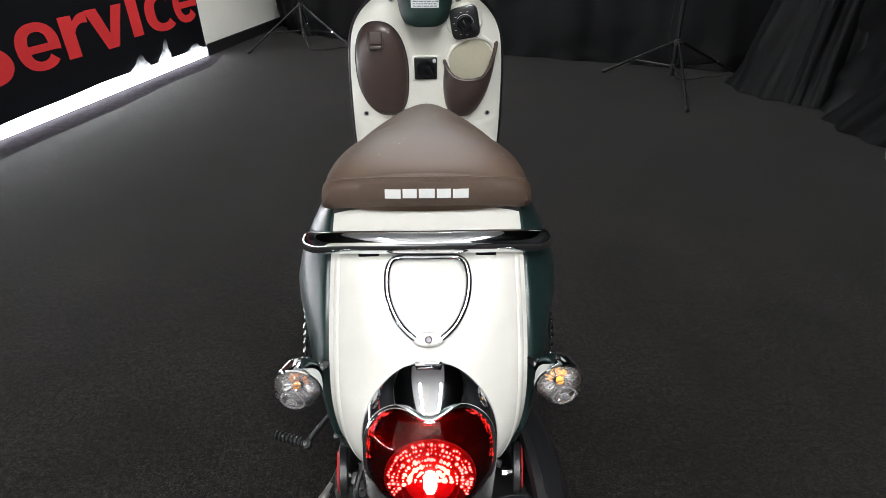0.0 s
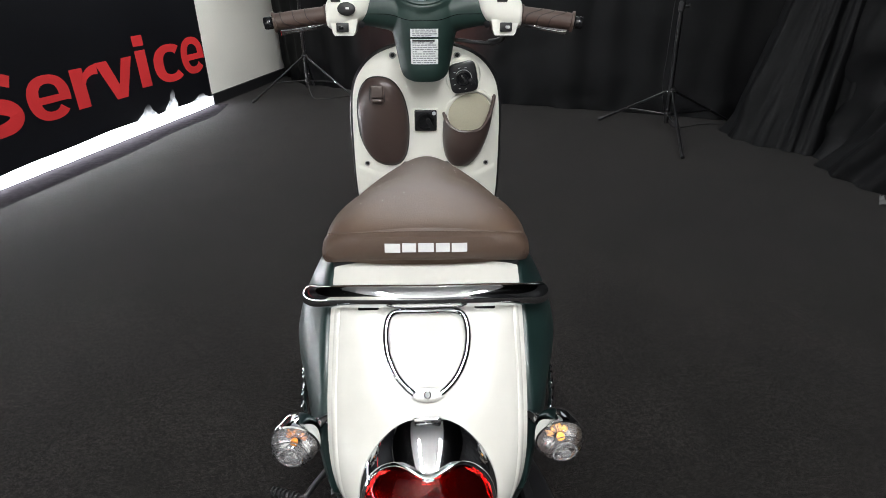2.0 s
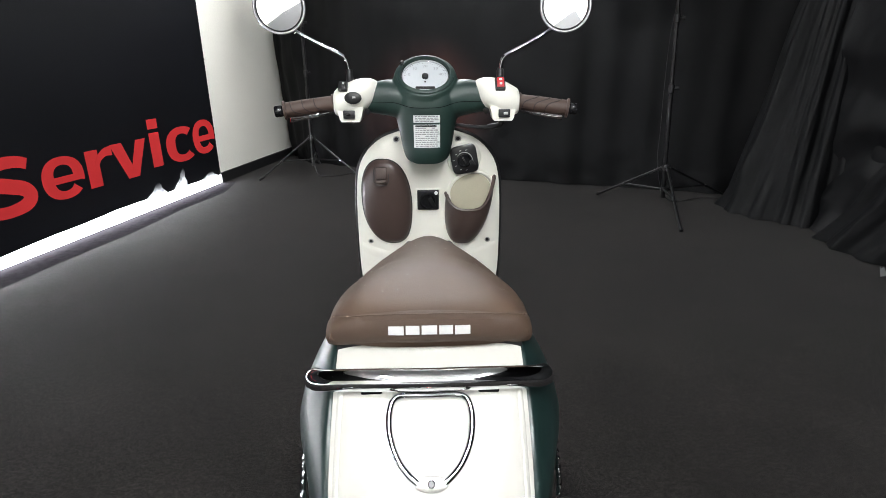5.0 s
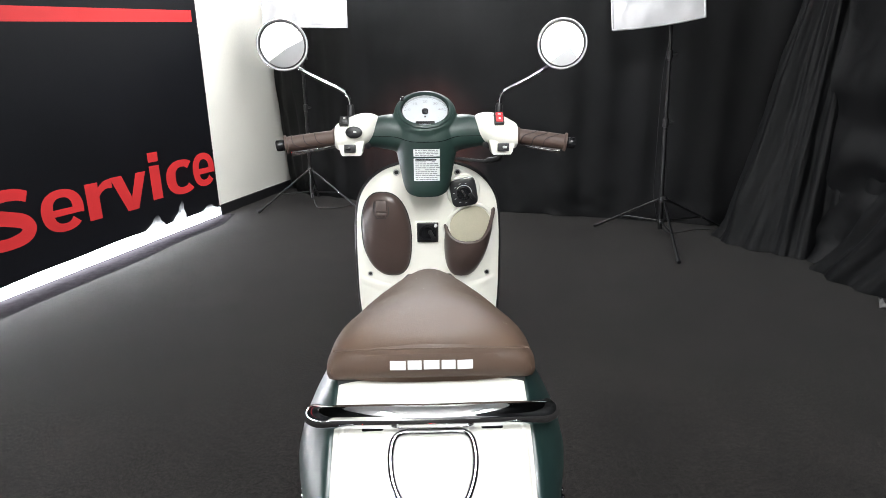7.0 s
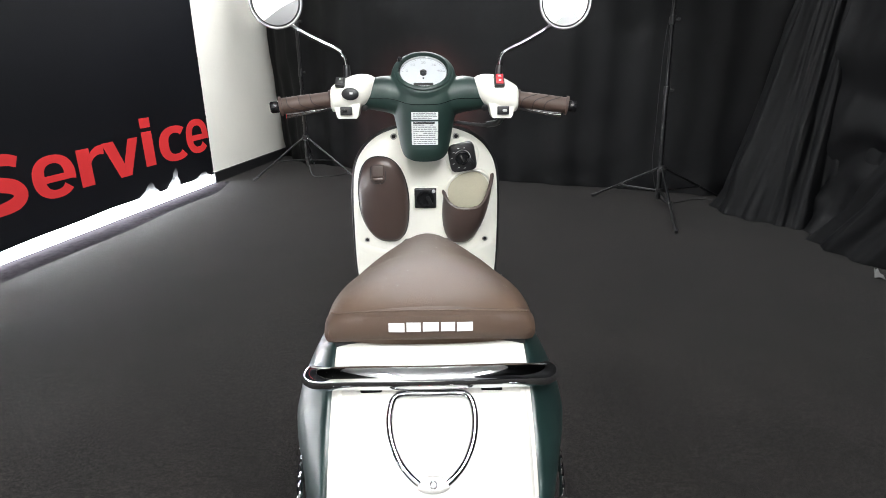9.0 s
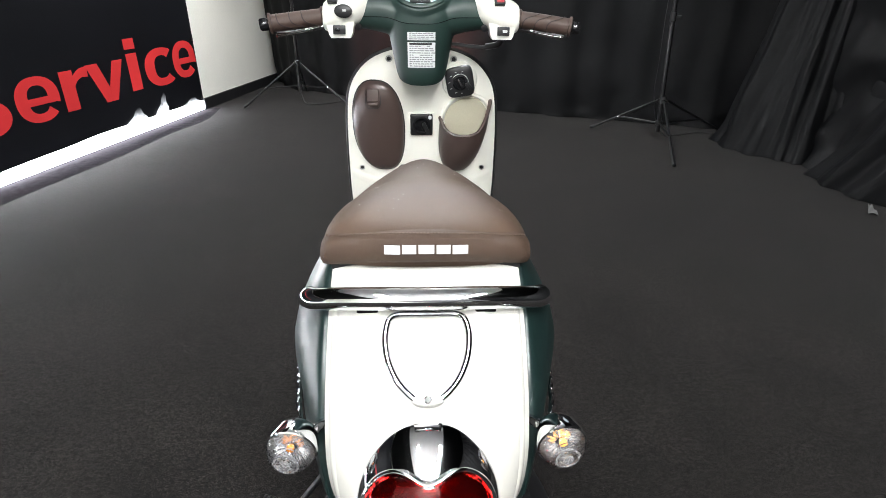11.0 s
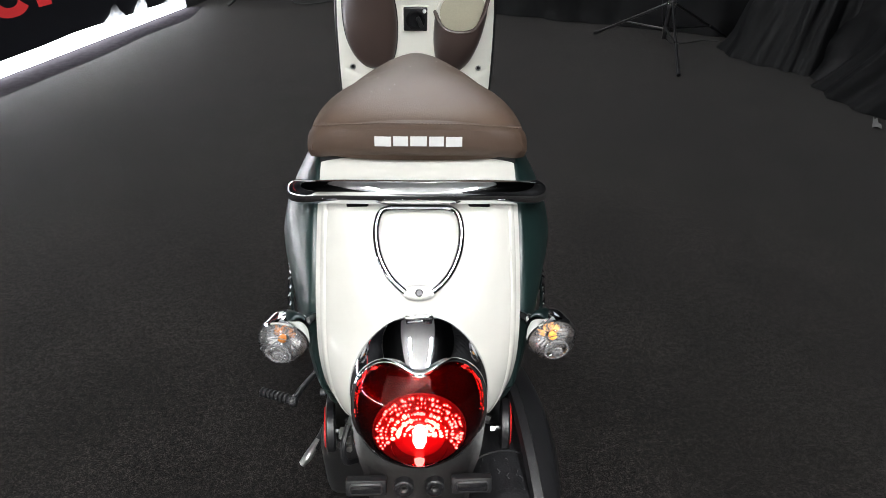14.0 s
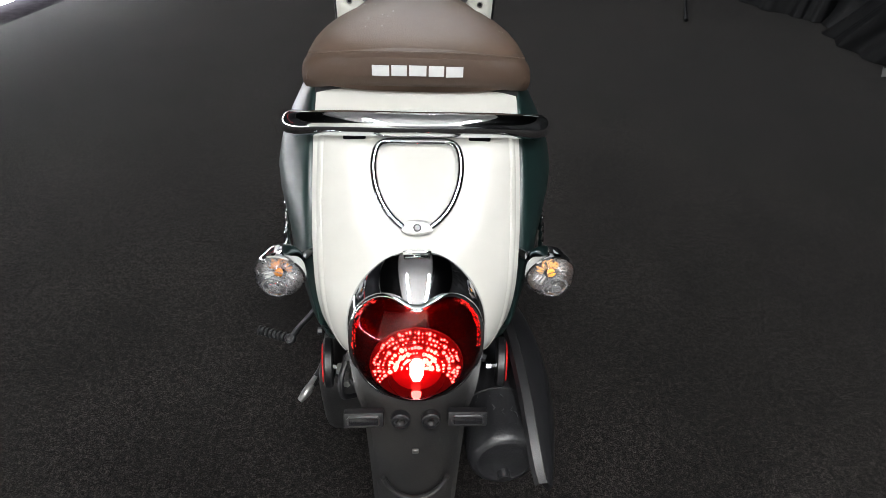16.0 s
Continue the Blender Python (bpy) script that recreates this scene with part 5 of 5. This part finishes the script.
ign = part("ignition_panel", rounded_plate(0.033, 0.0355, ((1.0, -0.010), (1.0, 0.003), (0.97, 0.0055), (0.92, 0.0066), (0.4, 0.0066)), m), BLACK, scooter, "black ignition switch panel with white marks")
part("ignition_ring", lathe([(0.0175, 0.005), (0.0175, 0.0105), (0.0150, 0.0112), (0.0138, 0.008), (0.003, 0.008)], m, 36), BLACK_GLOSS, ign)
part("dial_mark", tube([m @ Vector((0.0200 * math.cos(a), 0.0200 * math.sin(a), 0.0070)) for a in np.linspace(radians(-40), radians(140), 30)], 0.0007, sides=5), LOGO, ign, "thin white printed arc")
part("key_slot", block(0.005, 0.018, 0.004, m @ pose(0, 0, 0.010, 0, 0, 20), 0.001), CHROME_DULL, ign)
part("key_shutter", block(0.010, 0.018, 0.010, m @ pose(0.019, -0.010, 0.010, 0, 0, 30), 0.003), BLACK, ign)
for k in range(7):
    a = radians(70 + 34 * k)
    part("mark_bar", block(0.0050, 0.0013, 0.0006, m @ pose(0.0255 * math.cos(a), 0.026 * math.sin(a), 0.0073, 0, 0, 8)), LOGO, ign)
P = [[on_shield(0.091 + 0.040 * math.cos(a) * r, 0.757 + 0.043 * math.sin(a) * r, h) for a in np.linspace(0, 2 * math.pi, 32, endpoint=False)] for r, h in ((1.12, -0.002), (1.0, 0.006), (0.75, 0.006))]
part("panel_surround", grid(P, wrap=True, cap=True), CREAM_PLASTIC, shield)

# steering column cover
COL = curve([(0.700, 0.050, 0.040, 0.766), (0.690, 0.056, 0.046, 0.782), (0.682, 0.062, 0.053, 0.812), (0.676, 0.066, 0.057, 0.835), (0.671, 0.070, 0.060, 0.855), (0.667, 0.073, 0.062, 0.875), (0.665, 0.074, 0.062, 0.893), (0.668, 0.073, 0.058, 0.910), (0.680, 0.069, 0.048, 0.926)], 44)
P = []
for yf, w, dpt, z in COL:
    ring = []
    for a in np.linspace(0, 2 * math.pi, 40, endpoint=False):
        c, s = math.cos(a), math.sin(a)
        ring.append((-0.001 + w * math.copysign(abs(c) ** 0.75, c), yf + dpt + dpt * math.copysign(abs(s) ** 0.85, s), z + 0.012 * (1 - abs(c) ** 2) * (-1 if z < 0.80 else 0) * (s < 0)))
    P.append(ring)
column_rings = P


# handlebar cover: arms and instrument pod
P = []
for x, yc, zc, ry, rz in curve([(-0.150, 0.715, 0.908, 0.026, 0.030), (-0.115, 0.718, 0.908, 0.031, 0.036), (-0.085, 0.722, 0.907, 0.038, 0.041), (-0.05, 0.727, 0.899, 0.048, 0.043), (0, 0.73, 0.893, 0.053, 0.043),
                                (0.05, 0.727, 0.899, 0.048, 0.043), (0.085, 0.722, 0.907, 0.038, 0.041), (0.115, 0.718, 0.908, 0.031, 0.036), (0.150, 0.715, 0.908, 0.026, 0.030)], 48):
    P.append([(x, yc + ry * math.cos(a), zc + rz * math.copysign(abs(math.sin(a)) ** 0.9, math.sin(a))) for a in np.linspace(0, 2 * math.pi, 32, endpoint=False)])
bar_rings = P
DN = Vector((0, -0.62, 0.785)).normalized()
DM = facing((-0.003, 0.718, 0.9545), DN)
P = []
for r, h in ((0.0780, -0.090), (0.0770, -0.066), (0.0760, -0.050), (0.0750, -0.034), (0.0740, -0.020), (0.0732, -0.010), (0.0722, -0.003), (0.0695, 0.003), (0.066, 0.006), (0.0630, 0.005), (0.0615, 0.000), (0.061, -0.014), (0.002, -0.015)):
    ring = []
    for a in np.linspace(0, 2 * math.pi, 64, endpoint=False):
        low = max(0.0, -math.sin(a)) ** 1.4
        rr = r + min(0.019, max(0.0, -h - 0.008)) * (0.16 + 0.62 * low) * (r > 0.07) - max(0.0, -h - 0.027) * 1.0 * low
        ring.append(DM @ Vector((rr * math.cos(a), rr * math.sin(a), h)))
    P.append(ring)
pod_rings = P


def blended(*shells):
    """The shells grown together into one smooth skin."""
    bm = bmesh.new()
    for rings in shells:
        grid(rings, bm, wrap=True, cap=True)
    bmesh.ops.recalc_face_normals(bm, faces=bm.faces)
    me = bpy.data.meshes.new("blend")
    bm.to_mesh(me)
    bm.free()
    tmp = new("blend", me)
    rm = tmp.modifiers.new("skin", "REMESH")
    rm.mode, rm.voxel_size = "VOXEL", 0.0022
    sm = tmp.modifiers.new("soft", "SMOOTH")
    sm.factor, sm.iterations = 0.5, 14
    out = bpy.data.meshes.new_from_object(tmp.evaluated_get(bpy.context.evaluated_depsgraph_get()))
    bpy.data.objects.remove(tmp)
    return out


def seam_z(x):
    return 0.900 - 0.0120 * math.exp(-((x + 0.002) / 0.058) ** 4)


skin = blended(column_rings, bar_rings, pod_rings)


def cover_half(name, keep, label):
    bm = bmesh.new()
    bm.from_mesh(skin)
    away = [f for f in bm.faces if keep(f.calc_center_median()) is False]
    bmesh.ops.delete(bm, geom=away, context="FACES")
    return part(name, bm, GREEN_MATT, scooter, label, angle=75)


bars = cover_half("handlebar_cover", lambda c: c.z >= seam_z(c.x), "dark green upper handlebar cover with instrument pod")
column = cover_half("column_cover", lambda c: c.z < seam_z(c.x), "dark green steering column cover")
pod = bars


def front_of(x, z):
    """The first surface of the covers that a line along +y meets."""
    ys = []
    for ob in (column, bars):
        ok, place, _, _ = ob.ray_cast(Vector((x, 0.3, z)), Vector((0, 1, 0)))
        if ok:
            ys.append(place.y)
    return min(ys) if ys else 0.69


bpy.context.view_layer.update()


def sticker(name, z, h, rows, head):
    st = None
    P = []
    for u in np.linspace(-1, 1, 13):
        row = []
        for zz in np.linspace(z - h / 2, z + h / 2, 5):
            row.append((-0.001 + 0.030 * u, front_of(-0.001 + 0.030 * u, zz) - 0.0008, zz))
        P.append(row)
    st = part(name, sheet(P, 0.0006), WHITE_STICKER, column, "white warning sticker with small grey print")
    r = random.Random(rows)
    for k in range(rows):
        zz = z + h / 2 - h * (k + 0.62) / (rows + 0.4)
        x = -0.026
        bm = bmesh.new()
        while x < 0.022:
            ln = r.uniform(0.003, 0.010)
            block(ln, 0.0006, h / rows * (0.42 if not (head and k == 0) else 0.8), pose(-0.001 + x + ln / 2, front_of(-0.001 + x + ln / 2, zz) - 0.0012, zz), bm=bm)
            x += ln + (0.0014 if not (head and k == 0) else -0.0001)
            if r.random() < 0.06 and not (head and k == 0):
                x += 0.012
        part("print_line", bm, INK_BLACK if head and k == 0 else INK, st, smooth=False)


sticker("sticker", 0.8635, 0.0165, 4, False)
sticker("sticker", 0.8240, 0.0535, 11, True)

line = []
for x in np.linspace(-0.146, 0.142, 61):
    z = seam_z(x)
    line.append((x, front_of(x, z) + 0.0002, z))
part("cover_seam", tube(line, 0.0008, sides=6), RUBBER, bars, "dark seam between upper and lower cover")
part("pod_rim", lathe([(0.0645, 0.004), (0.0645, 0.007), (0.0605, 0.010), (0.057, 0.010), (0.0555, 0.004), (0.055, -0.004)], DM, 56, cap=False), GREEN_MATT, pod, "thin green bezel")
gauge = part("speedometer", lathe([(0.0555, -0.012), (0.0555, -0.004), (0.050, -0.003), (0.002, -0.003)], DM, 48), DIAL, scooter, "round speedometer with lit white face")
part("gauge_glass", lathe([(0.0565, 0.003), (0.052, 0.009), (0.040, 0.014), (0.022, 0.0175), (0.004, 0.0185)], DM, 48, cap=False), CLEAR_GLASS, gauge, "domed clear glass")
part("inner_ring", lathe([(0.0555, -0.002), (0.0555, 0.003), (0.0525, 0.0035), (0.0515, -0.002)], DM, 48, cap=False), CHROME_DULL, gauge)
part("needle_hub", lathe([(0.0075, -0.003), (0.0075, 0.003), (0.005, 0.005)], DM, 24), BLACK, gauge)
part("needle_dot", lathe([(0.002, 0.0), (0.002, 0.0015)], DM @ pose(0, -0.0165, -0.0025), 12), BLACK, gauge)
part("odometer_window", block(0.044, 0.0072, 0.002, DM @ pose(0, -0.0365, -0.002), 0.002, 2), GREY_PLASTIC, gauge, "dark odometer window")
for k, s in enumerate(("0", "10", "20", "30", "40")):
    a = radians(172 - 41 * k)
    writing(s, 0.0120, DM @ pose(0.037 * math.cos(a), 0.004 + 0.033 * math.sin(a), -0.0022), INK_FAINT, "dial_number", gauge)
for k in range(25):
    a = radians(180 - 180 * k / 24)
    part("dial_tick", block(0.0008, 0.0036 if k % 3 == 0 else 0.002, 0.0006, DM @ pose(0.047 * math.cos(a), 0.006 + 0.042 * math.sin(a), -0.0024, 0, 0, math.degrees(a) - 90)), INK, gauge)
part("trip_knob", lathe([(0.005, -0.006), (0.005, 0.006), (0.0035, 0.007)], DM @ pose(-0.053, 0.030, 0.010), 14), BLACK_GLOSS, gauge, "small black reset knob")

# switch housings, grips, levers and mirrors
for sx in (-1, 1):
    prof = curve([(0.104, 0.002, 0.928, 0.718), (0.112, 0.019, 0.925, 0.714), (0.128, 0.031, 0.920, 0.708), (0.150, 0.037, 0.914, 0.703), (0.172, 0.037, 0.908, 0.700), (0.190, 0.033, 0.903, 0.698), (0.205, 0.028, 0.899, 0.696), (0.210, 0.018, 0.898, 0.696)], 28)
    P = []
    for x, r, z, y in prof:
        P.append([(sx * x, y + r * 0.95 * math.cos(a), z + r * math.copysign(abs(math.sin(a)) ** 0.85, math.sin(a))) for a in np.linspace(0, 2 * math.pi, 28, endpoint=False)])
    sw = part("switch_housing", grid(P, wrap=True, cap=True), CREAM_PLASTIC, scooter, "cream switch housing", angle=60)
    lo = [[(sx * (0.172 + w * u), y, z) for u, y in ((-1, 0.672), (1, 0.672), (1, 0.71), (-1, 0.71))] for w, z in ((0.020, 0.858), (0.024, 0.864), (0.030, 0.890))]
    part("switch_skirt", grid(lo, wrap=True, cap=True), CREAM_PLASTIC, sw)
    m = facing((sx * 0.174, 0.669, 0.875), (0, -1, 0.05))
    part("lower_switch", block(0.026, 0.018, 0.008, m, 0.002, 2), BLACK, sw, "small black switch")
    part("switch_mark", block(0.010, 0.006, 0.006, m @ pose(0.003 * sx, 0, 0.004), 0.002), LOGO if sx > 0 else BLACK_GLOSS, sw)
    if sx < 0:
        m = facing((-0.163, 0.6655, 0.911), (-0.05, -1, 0.10))
        hb = part("horn_button", lathe([(0.0155, -0.004), (0.0155, 0.003), (0.012, 0.0055), (0.002, 0.006)], m @ Matrix.Diagonal((1.2, 0.85, 1, 1)), 24), BLACK, sw, "black oval horn button")
        part("horn_mark", block(0.007, 0.004, 0.0006, m @ pose(0.003, 0.001, 0.006)), LOGO, hb)
        m = facing((-0.184, 0.672, 0.935), (-0.1, -0.8, 0.6))
        rk = part("dimmer_switch", block(0.020, 0.022, 0.010, m, 0.002), BLACK, sw)
        part("rocker", block(0.013, 0.015, 0.006, m @ pose(0, 0, 0.005, 8), 0.002), GREY_PLASTIC, rk)
        part("switch_mark", block(0.005, 0.004, 0.0006, m @ pose(0.002, 0.003, 0.0087)), LOGO, rk)
    else:
        m = facing((0.163, 0.672, 0.938), (0.05, -0.8, 0.6))
        rk = part("stop_switch", block(0.022, 0.030, 0.010, m, 0.002), BLACK, sw, "black switch frame")
        rd = part("red_rocker", block(0.016, 0.023, 0.008, m @ pose(0, 0, 0.005, 6), 0.002), RED, rk, "red engine stop rocker")
        part("switch_mark", lathe([(0.0030, 0), (0.0030, 0.0006), (0.0018, 0.0006)], m @ pose(0, -0.005, 0.0095), 14), LOGO, rk)
        part("switch_mark", block(0.007, 0.004, 0.0006, m @ pose(0, 0.006, 0.0098)), LOGO, rk)
    a, b = Vector((sx * 0.206, 0.694, 0.8985)), Vector((sx * 0.320, 0.672, 0.8845))
    d = (b - a).normalized()
    m = facing(a, d, (0, 0, 1))
    L = (b - a).length
    grip = part("grip", lathe([(0.0165, 0), (0.0205, 0.001), (0.0205, 0.006), (0.0172, 0.008), (0.0176, L * 0.5), (0.0172, L - 0.007), (0.0208, L - 0.006), (0.0208, L - 0.001), (0.017, L)], m, 30), GRIP, scooter, "brown rubber grip with wavy ribs")
    for k in range(3):
        pts = [m @ Vector((0.0178 * math.cos(t), 0.0178 * math.sin(t), L * (0.26 + 0.22 * k) + 0.014 * math.tanh(2.2 * math.sin(t + 0.6)) * 1.25)) for t in np.linspace(0, 2 * math.pi, 33)]
        part("grip_rib", tube(pts, 0.0010, sides=6), GRIP_RIB, grip)
    part("bar_end", lathe([(0.010, L - 0.001), (0.0125, L + 0.003), (0.0125, L + 0.016), (0.010, L + 0.019), (0.006, L + 0.0195), (0.005, L + 0.017)], m, 20), BLACK_GLOSS, scooter, "black bar end plug")
    lv = [(sx * 0.190, 0.725, 0.884), (sx * 0.225, 0.738, 0.876), (sx * 0.262, 0.735, 0.868), (sx * 0.300, 0.726, 0.862), (sx * 0.318, 0.720, 0.861)]
    part("brake_lever", tube(lv, [0.0075, 0.006, 0.0055, 0.006, 0.0075], n=20, sides=10), CHROME, scooter, "chrome brake lever")
    part("lever_perch", block(0.03, 0.03, 0.022, pose(sx * 0.188, 0.722, 0.884), 0.006), BLACK, scooter)
    # mirror
    cx = -0.3135 if sx < 0 else 0.3045
    mc = Vector((cx, 0.700, 1.098))
    boot_x = -0.1725 if sx < 0 else 0.1665
    mm = facing(mc, MIRROR_N[sx]) @ Matrix.Diagonal((0.955, 0.955, 1, 1))
    mir = part("mirror_shell", lathe([(0.010, -0.024), (0.034, -0.020), (0.050, -0.010), (0.0562, -0.001), (0.0580, 0.0035), (0.0575, 0.0065), (0.0558, 0.0085), (0.0540, 0.0085), (0.0525, 0.0065), (0.0518, 0.003)], mm, 64), CHROME_SOFT, scooter, "round chrome mirror")
    part("gasket", lathe([(0.0520, 0.0030), (0.0520, 0.0060), (0.0500, 0.0066), (0.0492, 0.0060), (0.0492, 0.0030)], mm, 56, cap=False), BLACK, mir, "thin black gasket")
    part("mirror_glass", lathe([(0.0495, 0.0042), (0.0495, 0.0046), (0.030, 0.0050), (0.002, 0.0052)], mm, 56), MIRROR, mir, "mirror glass")
    part("mirror_stem", tube([(boot_x, 0.703, 0.955), (boot_x + sx * 0.001, 0.703, 0.975), (boot_x + sx * 0.006, 0.703, 0.992), (boot_x + sx * 0.020, 0.703, 1.003), (boot_x + sx * 0.06, 0.706, 1.022), (cx - sx * 0.030, 0.712, 1.049), (cx - sx * 0.012, 0.716, 1.065), (cx, 0.718, 1.092)], 0.0044, n=40, sides=14), HOOK, mir, "bent chrome stem")
    part("stem_boot", lathe([(0.010, -0.012), (0.0085, 0.0), (0.0078, 0.022), (0.006, 0.026)], pose(boot_x, 0.703, 0.945), 18), BLACK, mir, "black rubber boot")
cable = [(0.180, 0.715, 0.880), (0.176, 0.712, 0.850), (0.150, 0.725, 0.838), (0.115, 0.735, 0.838), (0.075, 0.74, 0.842), (0.05, 0.75, 0.84)]
part("throttle_cable", tube(cable, 0.0042, n=30, sides=8), BLACK, scooter, "black throttle cable")
part("cable_boot", tube([(0.178, 0.714, 0.862), (0.170, 0.714, 0.845), (0.145, 0.728, 0.838)], 0.007, n=10, sides=10), BLACK, scooter)
for sx in (-1, 1):
    part("cover_plug", lathe([(0.007, 0), (0.007, 0.004), (0.005, 0.005)], facing((sx * 0.135, 0.690, 0.880), (0, -1, -0.3)), 14), BLACK, bars)

# headlight at the front of the scooter
hm = facing((-0.002, 0.985, 0.90), (0, 1, 0.02))
head = part("headlight", lathe([(0.03, -0.10), (0.058, -0.07), (0.070, -0.02), (0.072, 0.02), (0.068, 0.028)], hm, 36), GREEN, scooter, "round headlight in a green shell")
part("headlight_lens", lathe([(0.066, 0.026), (0.050, 0.036), (0.020, 0.042), (0.003, 0.043)], hm, 36), DIAL, head, "lit white headlight lens")

# loose things on the carpet
cord = thing("power_cord", "thin black power cord hanging beside the light stand", "power cord", pose(1.66, 3.26, 0))
part("hanging_cord", tube([(-0.02, -0.04, 1.40), (-0.035, 0.0, 1.15), (-0.03, 0.01, 0.80), (-0.025, 0.0, 0.50), (-0.02, 0.0, 0.30), (0.03, 0.0, 0.10), (0.10, -0.01, 0.008), (0.20, -0.01, 0.006), (0.34, 0.06, 0.006), (0.48, 0.05, 0.006), (0.57, -0.11, 0.006)], 0.0026, n=80, sides=8), BLACK, cord)
scrap = thing("paper_scrap", "small pale grey scrap of paper on the carpet", "paper", pose(2.19, 1.80, 0.004, 0, 0, 58))
part("paper", sheet([[(0.07 * u, 0.014 * v * (1 - 0.5 * u), 0.006 + 0.004 * math.sin(5 * u + 3 * v)) for v in np.linspace(-1, 1, 5)] for u in np.linspace(-1, 1, 12)], 0.001), PAPER, scrap)
cord = thing("power_cord", "short black power cord curling on the carpet by the stand", "power cord", pose(-1.064, 4.40, 0))
part("curled_cord", tube([(0.02, 0.0, 0.13), (0.035, -0.03, 0.06), (0.07, -0.06, 0.008), (0.16, -0.08, 0.006), (0.26, -0.05, 0.006), (0.34, 0.03, 0.006), (0.42, 0.06, 0.006)], 0.004, n=50, sides=8), BLACK, cord)
